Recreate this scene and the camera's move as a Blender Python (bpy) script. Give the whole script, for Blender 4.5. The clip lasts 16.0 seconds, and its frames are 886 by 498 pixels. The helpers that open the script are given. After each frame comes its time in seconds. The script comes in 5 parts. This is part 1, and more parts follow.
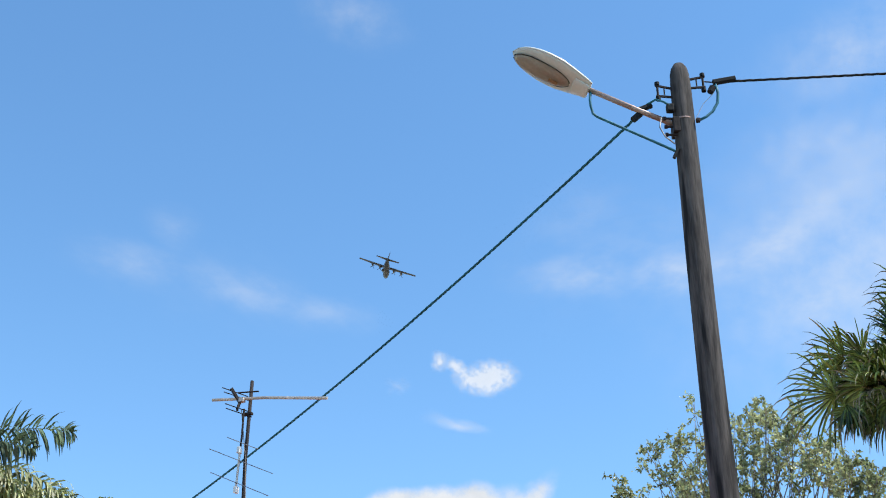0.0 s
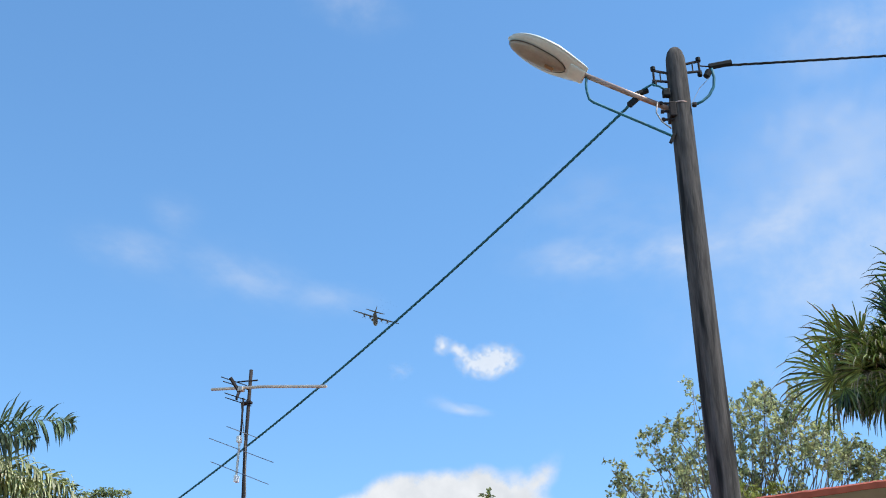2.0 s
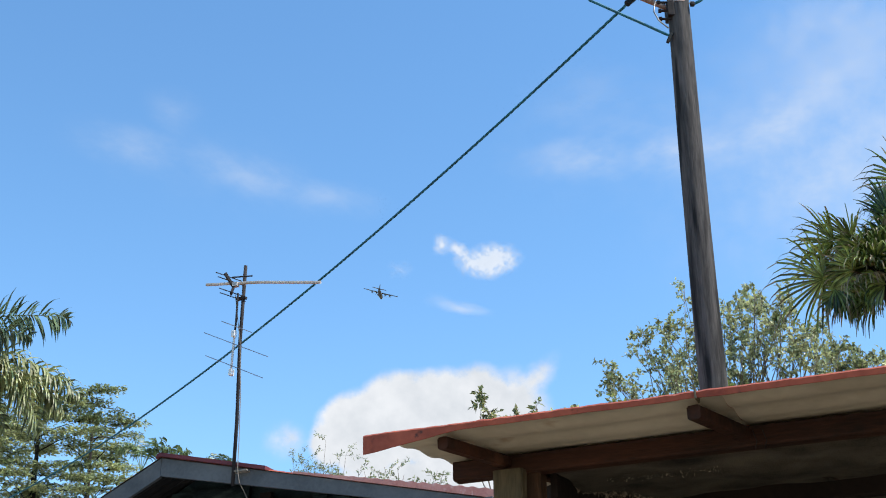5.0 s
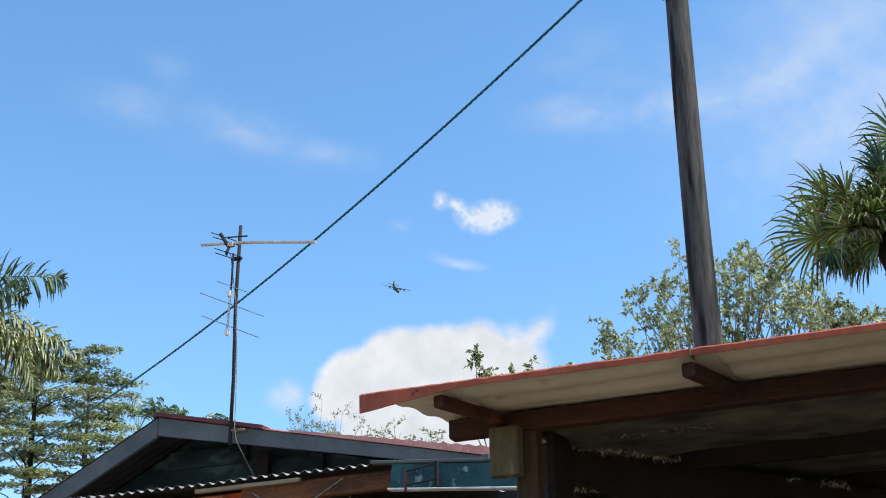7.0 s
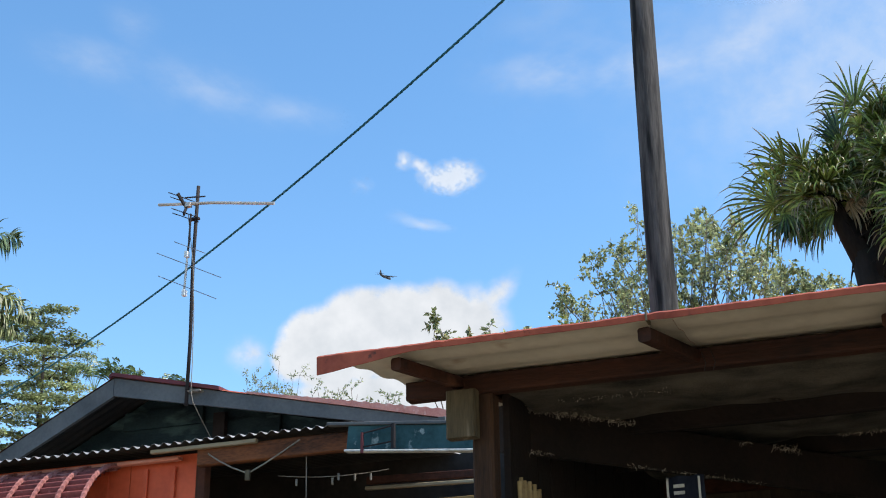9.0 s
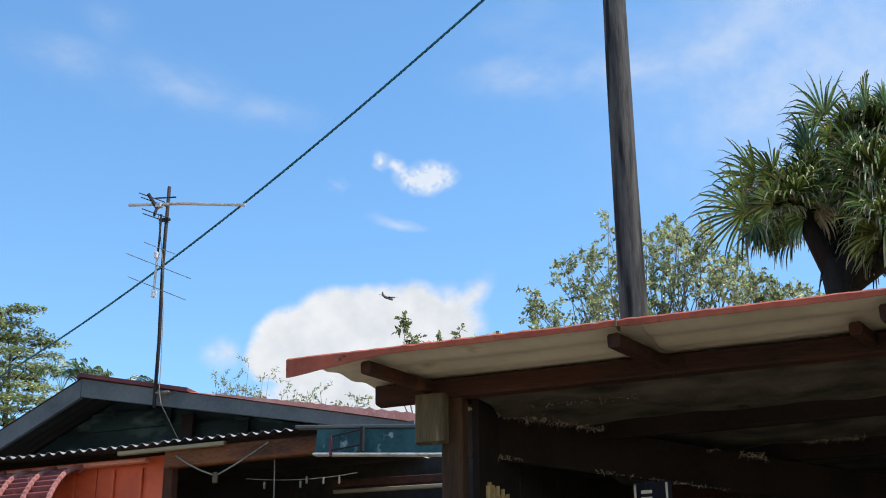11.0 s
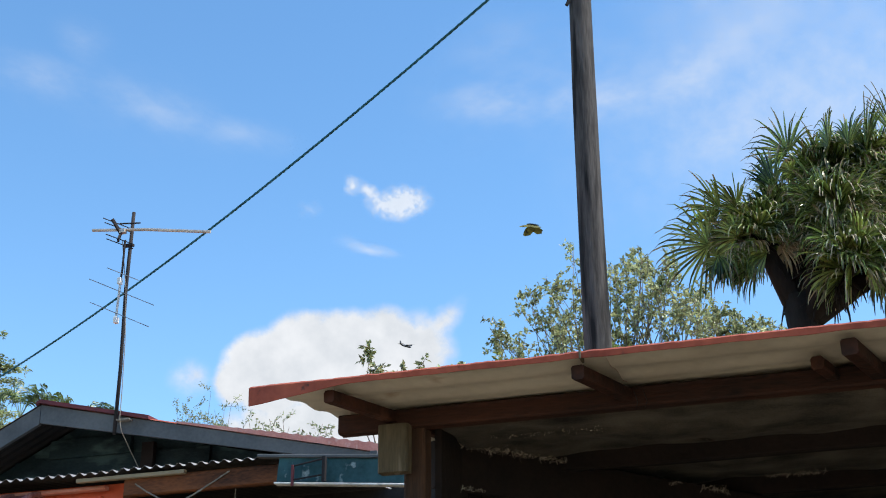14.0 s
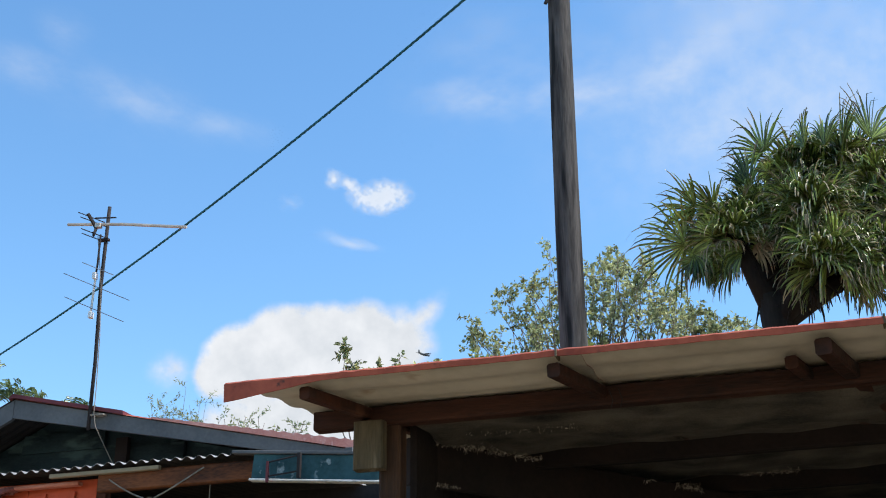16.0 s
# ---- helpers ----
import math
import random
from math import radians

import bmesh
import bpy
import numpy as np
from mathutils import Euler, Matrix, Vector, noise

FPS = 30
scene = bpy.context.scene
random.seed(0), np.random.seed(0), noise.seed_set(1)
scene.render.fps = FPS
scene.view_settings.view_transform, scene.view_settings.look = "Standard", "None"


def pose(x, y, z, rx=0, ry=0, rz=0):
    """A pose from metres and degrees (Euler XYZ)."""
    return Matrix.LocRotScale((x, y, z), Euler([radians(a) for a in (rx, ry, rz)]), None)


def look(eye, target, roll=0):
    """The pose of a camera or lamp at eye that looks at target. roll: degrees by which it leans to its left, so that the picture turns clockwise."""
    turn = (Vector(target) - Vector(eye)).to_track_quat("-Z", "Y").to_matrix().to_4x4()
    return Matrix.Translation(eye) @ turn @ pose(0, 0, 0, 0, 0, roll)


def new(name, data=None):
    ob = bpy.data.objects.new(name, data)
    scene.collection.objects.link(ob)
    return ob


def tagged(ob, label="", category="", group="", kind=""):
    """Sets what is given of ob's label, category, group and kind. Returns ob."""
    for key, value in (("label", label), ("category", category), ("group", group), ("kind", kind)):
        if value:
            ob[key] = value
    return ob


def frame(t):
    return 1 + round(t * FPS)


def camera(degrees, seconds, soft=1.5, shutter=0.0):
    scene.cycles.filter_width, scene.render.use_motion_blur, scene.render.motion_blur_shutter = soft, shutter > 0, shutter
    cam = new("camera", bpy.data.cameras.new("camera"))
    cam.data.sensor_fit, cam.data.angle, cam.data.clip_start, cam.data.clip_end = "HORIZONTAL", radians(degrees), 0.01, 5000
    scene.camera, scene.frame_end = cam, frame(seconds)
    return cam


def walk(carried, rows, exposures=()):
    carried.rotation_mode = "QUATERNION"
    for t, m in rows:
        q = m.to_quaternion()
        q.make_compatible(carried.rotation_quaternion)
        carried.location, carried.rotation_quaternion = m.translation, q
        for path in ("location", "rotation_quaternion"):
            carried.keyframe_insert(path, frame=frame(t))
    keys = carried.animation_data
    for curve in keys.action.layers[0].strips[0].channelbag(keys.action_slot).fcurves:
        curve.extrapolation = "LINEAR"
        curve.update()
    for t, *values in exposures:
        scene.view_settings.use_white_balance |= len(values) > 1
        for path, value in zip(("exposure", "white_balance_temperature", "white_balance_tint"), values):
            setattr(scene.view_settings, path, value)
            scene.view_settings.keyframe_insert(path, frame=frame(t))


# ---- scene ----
# ---------------------------------------------------------------- camera
EYE = Vector((0.0, 0.0, 1.6))
cam = camera(37.95, 16.0, soft=1.05)
# seconds, yaw, pitch, roll of the hand-held camera, which turns almost on the spot
TURNS = [
    (0.0, -0.24, 30.21, -0.05),
    (0.5, -0.51, 30.41, -0.02),
    (1.0, -0.33, 30.26, 0.15),
    (1.5, -0.25, 30.24, 0.20),
    (2.0, -0.04, 29.64, 0.52),
    (2.5, -0.38, 29.10, 0.94),
    (3.0, 0.24, 27.89, 0.68),
    (3.5, -0.05, 25.37, 0.40),
    (4.0, -0.21, 25.02, 0.22),
    (4.2, -0.48, 25.23, 0.00),
    (6.3, -0.66, 24.32, 0.65),
    (6.5, -0.86, 23.95, 0.55),
    (7.0, -0.60, 23.36, 0.51),
    (7.5, -0.59, 23.40, 0.50),
    (8.0, -1.01, 22.60, 0.57),
    (8.5, -1.87, 22.17, 0.75),
    (9.0, -2.54, 21.70, 0.62),
    (9.5, -2.83, 22.25, 0.11),
    (9.7, -3.17, 22.04, 0.25),
    (11.8, -4.49, 21.85, 0.58),
    (12.0, -4.69, 22.38, 0.66),
    (12.5, -4.59, 22.87, 0.38),
    (13.0, -5.21, 22.73, 0.37),
    (13.5, -5.95, 22.77, 0.32),
    (14.0, -5.70, 23.18, 0.33),
    (14.5, -5.90, 23.54, 0.30),
    (15.0, -6.14, 23.70, 0.24),
    (15.5, -6.55, 23.41, 0.29),
    (16.0, -6.82, 23.05, 0.32),
]
# it is held a little higher at first and sinks as it tips down
lift = lambda t: 0.05 if t <= 2.0 else 0.042 if t <= 2.5 else 0.015 if t <= 3.0 else 0.0
walk(cam, [(t, pose(EYE.x, EYE.y, EYE.z + lift(t), 90 + p - 3.5 * lift(t), r, y)) for t, y, p, r in TURNS],
     exposures=[(0.0, 0.85), (16.0, 0.85)])

# ---------------------------------------------------------------- sky and sun
SUN_AZ, SUN_EL = 110.0, 58.0
world = bpy.data.worlds.new("sky")
scene.world = world
world.use_nodes = True
wn, wl = world.node_tree.nodes, world.node_tree.links
sky = wn.new("ShaderNodeTexSky")
sky.sky_type, sky.sun_disc = "NISHITA", False
sky.sun_elevation, sky.sun_rotation = radians(SUN_EL), radians(SUN_AZ)
sky.air_density, sky.dust_density, sky.ozone_density = 1.0, 0.2, 2.2
sat = wn.new("ShaderNodeHueSaturation")      # the camera's vivid rendering of the blue
sat.inputs["Saturation"].default_value = 1.17
sat.inputs["Hue"].default_value = 0.495
wl.new(sky.outputs[0], sat.inputs["Color"])
wl.new(sat.outputs[0], wn["Background"].inputs[0])
wn["Background"].inputs[1].default_value = 0.1425

sun = new("sun", bpy.data.lights.new("sun", "SUN"))
sun.data.energy, sun.data.angle, sun.data.color = 3.4, radians(0.5), (1.0, 0.95, 0.87)
a, e = radians(SUN_AZ), radians(SUN_EL)
sun.matrix_world = look((60 * math.sin(a), 60 * math.cos(a), 80), (60 * math.sin(a) - math.sin(a) * math.cos(e),
                        60 * math.cos(a) - math.cos(a) * math.cos(e), 80 - math.sin(e)))

# ---------------------------------------------------------------- mesh helpers
def at(az, el, r):
    """The place at a horizontal distance r from the eye, by compass angle and height angle."""
    b = radians(az)
    return Vector((r * math.sin(b), r * math.cos(b), EYE.z + r * math.tan(radians(el))))


def part(name, bm, material, parent=None, label="", smooth=False):
    """Links a bmesh, or (verts, faces), as one mesh object under a thing or a part."""
    me = bpy.data.meshes.new(name)
    if isinstance(bm, tuple):
        me.from_pydata([tuple(v) for v in bm[0]], [], bm[1])
    else:
        bmesh.ops.recalc_face_normals(bm, faces=bm.faces)
        bm.to_mesh(me)
        bm.free()
    for m in (material if isinstance(material, (list, tuple)) else [material]):
        me.materials.append(m)
    if smooth:
        me.polygons.foreach_set("use_smooth", [True] * len(me.polygons))
    ob = new(name, me)
    if parent is not None:
        ob.parent = parent
    if label:
        tagged(ob, label)
    return ob


def thing(name, label, category, m=None, group="", kind=""):
    ob = tagged(new(name), label, category, group, kind)
    if m is not None:
        ob.matrix_world = m
    return ob


def box(x0, x1, y0, y1, z0, z1, bevel=0.0, bm=None):
    bm2 = bmesh.new()
    bmesh.ops.create_cube(bm2, size=1.0, matrix=Matrix.Translation(((x0 + x1) / 2, (y0 + y1) / 2, (z0 + z1) / 2))
                          @ Matrix.Diagonal((x1 - x0, y1 - y0, z1 - z0, 1)))
    if bevel:
        bmesh.ops.bevel(bm2, geom=bm2.edges[:], offset=bevel, segments=2, affect="EDGES", profile=0.6)
    return bm2


def beam(p, q, w, h, bevel=0.004, wob=0.0, n=1):
    """A timber from p to q, w wide and h high, with softened edges and a little bow."""
    p, q = Vector(p), Vector(q)
    d = (q - p).normalized()
    side = d.cross(Vector((0, 0, 1)))
    side = side.normalized() if side.length > 1e-3 else Vector((1, 0, 0))
    up = side.cross(d).normalized()
    b = min(bevel, w / 3, h / 3)
    prof = [(-w / 2 + b, -h / 2), (w / 2 - b, -h / 2), (w / 2, -h / 2 + b), (w / 2, h / 2 - b),
            (w / 2 - b, h / 2), (-w / 2 + b, h / 2), (-w / 2, h / 2 - b), (-w / 2, -h / 2 + b)]
    vs, fs = [], []
    for i in range(n + 1):
        c = p.lerp(q, i / n)
        if wob:
            c = c + noise.noise_vector(c * 1.7) * wob
        vs += [c + side * x + up * y for x, y in prof]
    for i in range(n):
        for k in range(8):
            k2 = (k + 1) % 8
            fs.append((i * 8 + k, i * 8 + k2, i * 8 + 8 + k2, i * 8 + 8 + k))
    fs.append(tuple(range(7, -1, -1)))
    fs.append(tuple(range(n * 8, n * 8 + 8)))
    return vs, fs


def tube(points, radii, sides=8, caps=True):
    """A tube through the points; radii is one number or one a point."""
    pts = [Vector(p) for p in points]
    if not isinstance(radii, (list, tuple)):
        radii = [radii] * len(pts)
    vs, fs = [], []
    ref = None
    for i, p in enumerate(pts):
        d = (pts[min(i + 1, len(pts) - 1)] - pts[max(i - 1, 0)]).normalized()
        if ref is None:
            ref = d.orthogonal().normalized()
        ref = (ref - d * ref.dot(d)).normalized()
        o = d.cross(ref)
        for k in range(sides):
            g = 2 * math.pi * k / sides
            vs.append(p + (ref * math.cos(g) + o * math.sin(g)) * radii[i])
    for i in range(len(pts) - 1):
        for k in range(sides):
            k2 = (k + 1) % sides
            fs.append((i * sides + k, i * sides + k2, (i + 1) * sides + k2, (i + 1) * sides + k))
    if caps:
        fs.append(tuple(range(sides - 1, -1, -1)))
        fs.append(tuple(range((len(pts) - 1) * sides, len(pts) * sides)))
    return vs, fs


def join(*meshes):
    vs, fs = [], []
    for v, f in meshes:
        o = len(vs)
        vs += list(v)
        fs += [tuple(i + o for i in g) for g in f]
    return vs, fs


def arc(p, q, sag, n=12):
    p, q = Vector(p), Vector(q)
    return [p.lerp(q, i / n) - Vector((0, 0, 4 * sag * (i / n) * (1 - i / n))) for i in range(n + 1)]


def twisted(path, r, pitch, strands, step=0.05):
    """A bundle of insulated wires twisted round one another along a path."""
    pts = [Vector(p) for p in path]
    acc = [0.0]
    for i in range(1, len(pts)):
        acc.append(acc[-1] + (pts[i] - pts[i - 1]).length)
    n = int(acc[-1] / step)
    out = []
    for s in range(strands):
        line, k = [], 0
        for i in range(n + 1):
            u = acc[-1] * i / n
            while k < len(acc) - 2 and acc[k + 1] < u:
                k += 1
            c = pts[k].lerp(pts[k + 1], (u - acc[k]) / (acc[k + 1] - acc[k]))
            d = (pts[k + 1] - pts[k]).normalized()
            a1 = d.cross(Vector((0, 0, 1))).normalized()
            a2 = a1.cross(d)
            g = 2 * math.pi * (u / pitch + s / strands)
            line.append(c + (a1 * math.cos(g) + a2 * math.sin(g)) * r)
        out.append(tube(line, r * 1.02, 5))
    return out


def rand_dir(rng, up=0.0):
    while True:
        v = Vector((rng.uniform(-1, 1), rng.uniform(-1, 1), rng.uniform(-1, 1)))
        if 0.1 < v.length < 1:
            v = v.normalized() + Vector((0, 0, up))
            return v.normalized()


# ---------------------------------------------------------------- materials
def mat(name, base, other=None, rough=0.7, scale=6.0, fine=60.0, stretch=(1, 1, 1), bump=0.3, metal=0.0,
        spots=None, spot_scale=3.0, spot_at=0.62, spot_soft=0.06, through_light=0.0, island=0.0, rnd=0.0):
    """A surface with colour variation at two scales, relief, and if wanted stains of another colour."""
    m = bpy.data.materials.new(name)
    m.use_nodes = True
    nt = m.node_tree
    n, l = nt.nodes, nt.links
    b = n["Principled BSDF"]
    co = n.new("ShaderNodeTexCoord")
    mp = n.new("ShaderNodeMapping")
    mp.inputs["Scale"].default_value = stretch
    l.new(co.outputs["Object"], mp.inputs[0])
    n1, n2 = n.new("ShaderNodeTexNoise"), n.new("ShaderNodeTexNoise")
    for node, sc, de in ((n1, scale, 5), (n2, fine, 3)):
        node.inputs["Scale"].default_value, node.inputs["Detail"].default_value = sc, de
        l.new(mp.outputs[0], node.inputs[0])
    other = other or tuple(k * 0.6 for k in base)
    add = n.new("ShaderNodeMath")
    add.operation = "MULTIPLY_ADD"
    l.new(n2.outputs[0], add.inputs[0])
    add.inputs[1].default_value = 0.45
    l.new(n1.outputs[0], add.inputs[2])
    ramp = n.new("ShaderNodeValToRGB")
    ramp.color_ramp.elements[0].position, ramp.color_ramp.elements[1].position = 0.5, 0.95
    ramp.color_ramp.elements[0].color, ramp.color_ramp.elements[1].color = (*other, 1), (*base, 1)
    l.new(add.outputs[0], ramp.inputs[0])
    col = ramp.outputs[0]
    if spots:
        n3 = n.new("ShaderNodeTexNoise")
        n3.inputs["Scale"].default_value, n3.inputs["Detail"].default_value = spot_scale, 8
        l.new(mp.outputs[0], n3.inputs[0])
        r3 = n.new("ShaderNodeValToRGB")
        r3.color_ramp.elements[0].position, r3.color_ramp.elements[1].position = spot_at - spot_soft, spot_at + spot_soft
        l.new(n3.outputs[0], r3.inputs[0])
        mx = n.new("ShaderNodeMixRGB")
        l.new(r3.outputs[0], mx.inputs[0])
        l.new(col, mx.inputs[1])
        mx.inputs[2].default_value = (*spots, 1)
        col = mx.outputs[0]
    if island or rnd:
        src = n.new("ShaderNodeNewGeometry").outputs["Random Per Island"] if island else n.new("ShaderNodeObjectInfo").outputs["Random"]
        mr = n.new("ShaderNodeMapRange")
        k = island or rnd
        mr.inputs["To Min"].default_value, mr.inputs["To Max"].default_value = 1 - k, 1 + k
        l.new(src, mr.inputs[0])
        hs = n.new("ShaderNodeHueSaturation")
        l.new(mr.outputs[0], hs.inputs["Value"])
        l.new(col, hs.inputs["Color"])
        col = hs.outputs[0]
    l.new(col, b.inputs["Base Color"])
    b.inputs["Roughness"].default_value, b.inputs["Metallic"].default_value = rough, metal
    b.inputs["Specular IOR Level"].default_value = 0.5 if metal or rough < 0.5 else 0.25
    if bump:
        bp = n.new("ShaderNodeBump")
        bp.inputs["Strength"].default_value, bp.inputs["Distance"].default_value = bump, 0.01
        l.new(add.outputs[0], bp.inputs["Height"])
        l.new(bp.outputs[0], b.inputs["Normal"])
    if through_light:
        tr = n.new("ShaderNodeBsdfTranslucent")
        ms = n.new("ShaderNodeMixShader")
        ms.inputs[0].default_value = through_light
        l.new(col, tr.inputs[0])
        l.new(b.outputs[0], ms.inputs[1])
        l.new(tr.outputs[0], ms.inputs[2])
        l.new(ms.outputs[0], n["Material Output"].inputs[0])
    return m


M_POLE = mat("weathered_pole_wood", (0.11, 0.098, 0.09), (0.016, 0.0145, 0.014), 0.85, 4, 26, (3, 3, 0.3), 0.6,
             spots=(0.012, 0.011, 0.011), spot_scale=3.5, spot_at=0.57)
M_WOOD = mat("brown_painted_timber", (0.085, 0.028, 0.015), (0.022, 0.009, 0.006), 0.7, 4, 45, (1, 1, 1), 0.5,
             spots=(0.10, 0.045, 0.028), spot_scale=5, spot_at=0.68)
M_RAW = mat("raw_grey_brown_timber", (0.135, 0.102, 0.058), (0.042, 0.031, 0.018), 0.8, 5, 50, (4, 4, 0.4), 0.6,
            spots=(0.19, 0.15, 0.10), spot_scale=7, spot_at=0.64)
M_RAFTER = mat("dark_brown_rafter_timber", (0.075, 0.024, 0.012), (0.012, 0.006, 0.004), 0.75, 4, 45, (1, 1, 1), 0.5,
               spots=(0.10, 0.04, 0.022), spot_scale=5, spot_at=0.68)
M_PLANK = mat("dark_plank", (0.10, 0.072, 0.050), (0.035, 0.025, 0.018), 0.85, 4, 40, (1, 1, 0.3), 0.5, rnd=0.3)
M_RED_TOP = mat("red_roof_paint", (0.42, 0.105, 0.06), (0.22, 0.048, 0.03), 0.75, 4, 40, bump=0.25,
                spots=(0.07, 0.035, 0.03), spot_scale=17, spot_at=0.70, spot_soft=0.03)
M_CREAM = mat("cream_sheet_underside", (0.56, 0.49, 0.39), (0.40, 0.34, 0.26), 0.6, 3, 25, bump=0.1,
              spots=(0.30, 0.2, 0.13), spot_scale=6, spot_at=0.7)
M_FASCIA = mat("slate_grey_board", (0.118, 0.118, 0.117), (0.066, 0.068, 0.07), 0.6, 3, 40, (1, 1, 1), 0.2,
               spots=(0.085, 0.086, 0.087), spot_scale=5, spot_at=0.66)
# dark peeling teal, lowered further to paint in the gable overhang's shade
M_TEAL = mat("peeling_shade_dark_teal", (0.020, 0.036, 0.036), (0.006, 0.012, 0.013), 0.75, 4, 40, (1, 1, 2.2), 0.5,
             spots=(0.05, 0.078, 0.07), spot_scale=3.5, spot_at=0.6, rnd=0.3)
M_TEAL2 = mat("weathered_teal_board", (0.032, 0.092, 0.10), (0.012, 0.04, 0.045), 0.7, 7, 50, bump=0.3,
              spots=(0.36, 0.42, 0.40), spot_scale=16, spot_at=0.68)
M_WHITE = mat("flaking_white_paint", (0.78, 0.76, 0.72), (0.5, 0.48, 0.44), 0.6, 8, 60, bump=0.3,
              spots=(0.25, 0.2, 0.16), spot_scale=12, spot_at=0.66)
M_REDWALL = mat("orange_red_painted_sheet", (0.70, 0.125, 0.05), (0.52, 0.085, 0.036), 0.5, 3, 30, bump=0.15)
M_AWN = mat("red_awning_sheet", (0.26, 0.065, 0.055), (0.12, 0.034, 0.03), 0.75, 6, 40, bump=0.2,
            spots=(0.36, 0.15, 0.13), spot_scale=14, spot_at=0.64)
M_ZINC = mat("weathered_zinc_sheet", (0.42, 0.41, 0.40), (0.24, 0.22, 0.2), 0.5, 4, 40, bump=0.2, metal=0.3,
             spots=(0.25, 0.12, 0.06), spot_scale=6, spot_at=0.68)
M_BLACK = mat("black_rubber", (0.010, 0.014, 0.016), (0.005, 0.007, 0.008), 0.8, 10, 60, bump=0.2)
M_WIRE = mat("green_blue_wire", (0.020, 0.16, 0.22), (0.010, 0.08, 0.11), 0.6, 10, 60, bump=0.1)
M_STEEL = mat("dull_galvanised_steel", (0.34, 0.34, 0.34), (0.2, 0.19, 0.19), 0.5, 6, 60, bump=0.2, metal=0.7)
M_ARM = mat("rust_streaked_pipe", (0.42, 0.34, 0.30), (0.22, 0.13, 0.10), 0.55, 5, 50, bump=0.3, metal=0.4)
M_RUST = mat("dark_rusted_iron", (0.03, 0.024, 0.024), (0.014, 0.012, 0.012), 0.8, 8, 70, bump=0.5)
M_ALU = mat("oxidised_aluminium", (0.62, 0.56, 0.5), (0.4, 0.35, 0.3), 0.5, 8, 60, bump=0.1, metal=0.5)
M_SHELL = mat("pale_grey_lamp_shell", (0.58, 0.62, 0.59), (0.44, 0.48, 0.46), 0.4, 3, 40, bump=0.05)
M_BOWL = mat("yellowed_lamp_bowl", (0.42, 0.365, 0.30), (0.30, 0.255, 0.205), 0.25, 4, 40, bump=0.05, through_light=0.35)
M_PLASTIC = mat("white_plastic", (0.75, 0.75, 0.73), (0.6, 0.6, 0.58), 0.4, 8, 60, bump=0.05)
M_ROPE = mat("grey_rope", (0.28, 0.24, 0.2), (0.15, 0.13, 0.1), 0.9, 30, 120, bump=0.6)
# darker timber copy, its colour standing in for deep shade around it
M_SHADE_TIMBER = mat("shade_dark_timber", (0.022, 0.013, 0.010), (0.009, 0.006, 0.005), 0.85, 4, 45, (1, 1, 1), 0.5)
M_NET = mat("grey_brown_shade_cloth", (0.15, 0.125, 0.095), (0.016, 0.013, 0.011), 0.9, 5, 160, bump=0.7)
M_PLATE = mat("dark_red_brown_timber", (0.060, 0.020, 0.010), (0.010, 0.005, 0.004), 0.75, 3, 45, (0.5, 3, 3), 0.5,
              spots=(0.075, 0.026, 0.013), spot_scale=2.5, spot_at=0.64, spot_soft=0.12)
M_CLOTH = mat("dark_blue_cloth", (0.02, 0.024, 0.045), (0.01, 0.012, 0.022), 0.9, 6, 90, bump=0.4)
M_BAMBOO = mat("dry_bamboo", (0.45, 0.32, 0.15), (0.28, 0.18, 0.08), 0.7, 6, 50, bump=0.3, rnd=0.25)
# pink made pale so the rail reads as sunlit
M_RAIL = mat("sunlit_pale_pink_paint", (0.70, 0.30, 0.22), (0.55, 0.19, 0.13), 0.6, 5, 50, bump=0.2)
M_RIB = mat("pale_pink_rib", (0.42, 0.17, 0.145), (0.22, 0.075, 0.065), 0.75, 12, 60, bump=0.3)
# pale thread colour stands for light that comes through the torn cloth
M_FRAY = mat("frayed_backlit_cloth", (0.55, 0.47, 0.38), (0.25, 0.2, 0.15), 0.9, 40, 200, bump=0.0, island=0.5)
M_LATH = mat("bare_pale_lath", (0.36, 0.29, 0.19), (0.2, 0.155, 0.10), 0.8, 6, 60, (0.5, 4, 4), 0.4)
M_AMBER = mat("amber_lamp_cap", (0.28, 0.13, 0.05), (0.15, 0.07, 0.03), 0.5, 9, 60, bump=0.1)
# near-black colour that paints in the shade under roofs and inside the porch
M_UNDERSHADE = mat("shade_dark_underside", (0.04, 0.033, 0.028), (0.018, 0.015, 0.013), 0.8, 3, 30, bump=0.2)
M_BEAM = mat("orange_brown_timber", (0.20, 0.064, 0.02), (0.025, 0.010, 0.006), 0.7, 3, 40, (0.8, 3, 3), 0.5)
# faded pink-red, raised further in brightness to imitate a sunlit edge
M_VERGE = mat("faded_sunlit_pink_red_sheet", (0.66, 0.31, 0.25), (0.48, 0.17, 0.13), 0.7, 5, 60, bump=0.3,
              spots=(0.66, 0.46, 0.40), spot_scale=22, spot_at=0.65)
M_CAP = mat("dull_purple_red_sheet", (0.17, 0.04, 0.045), (0.10, 0.026, 0.03), 0.7, 4, 40, bump=0.1)
M_POST = mat("dark_brown_post_wood", (0.08, 0.038, 0.02), (0.024, 0.013, 0.008), 0.85, 5, 50, (4, 4, 0.35), 0.7,
              spots=(0.2, 0.15, 0.1), spot_scale=6, spot_at=0.68)
M_YELLOW = mat("ochre_board", (0.42, 0.27, 0.11), (0.28, 0.17, 0.07), 0.7, 5, 50, bump=0.3)
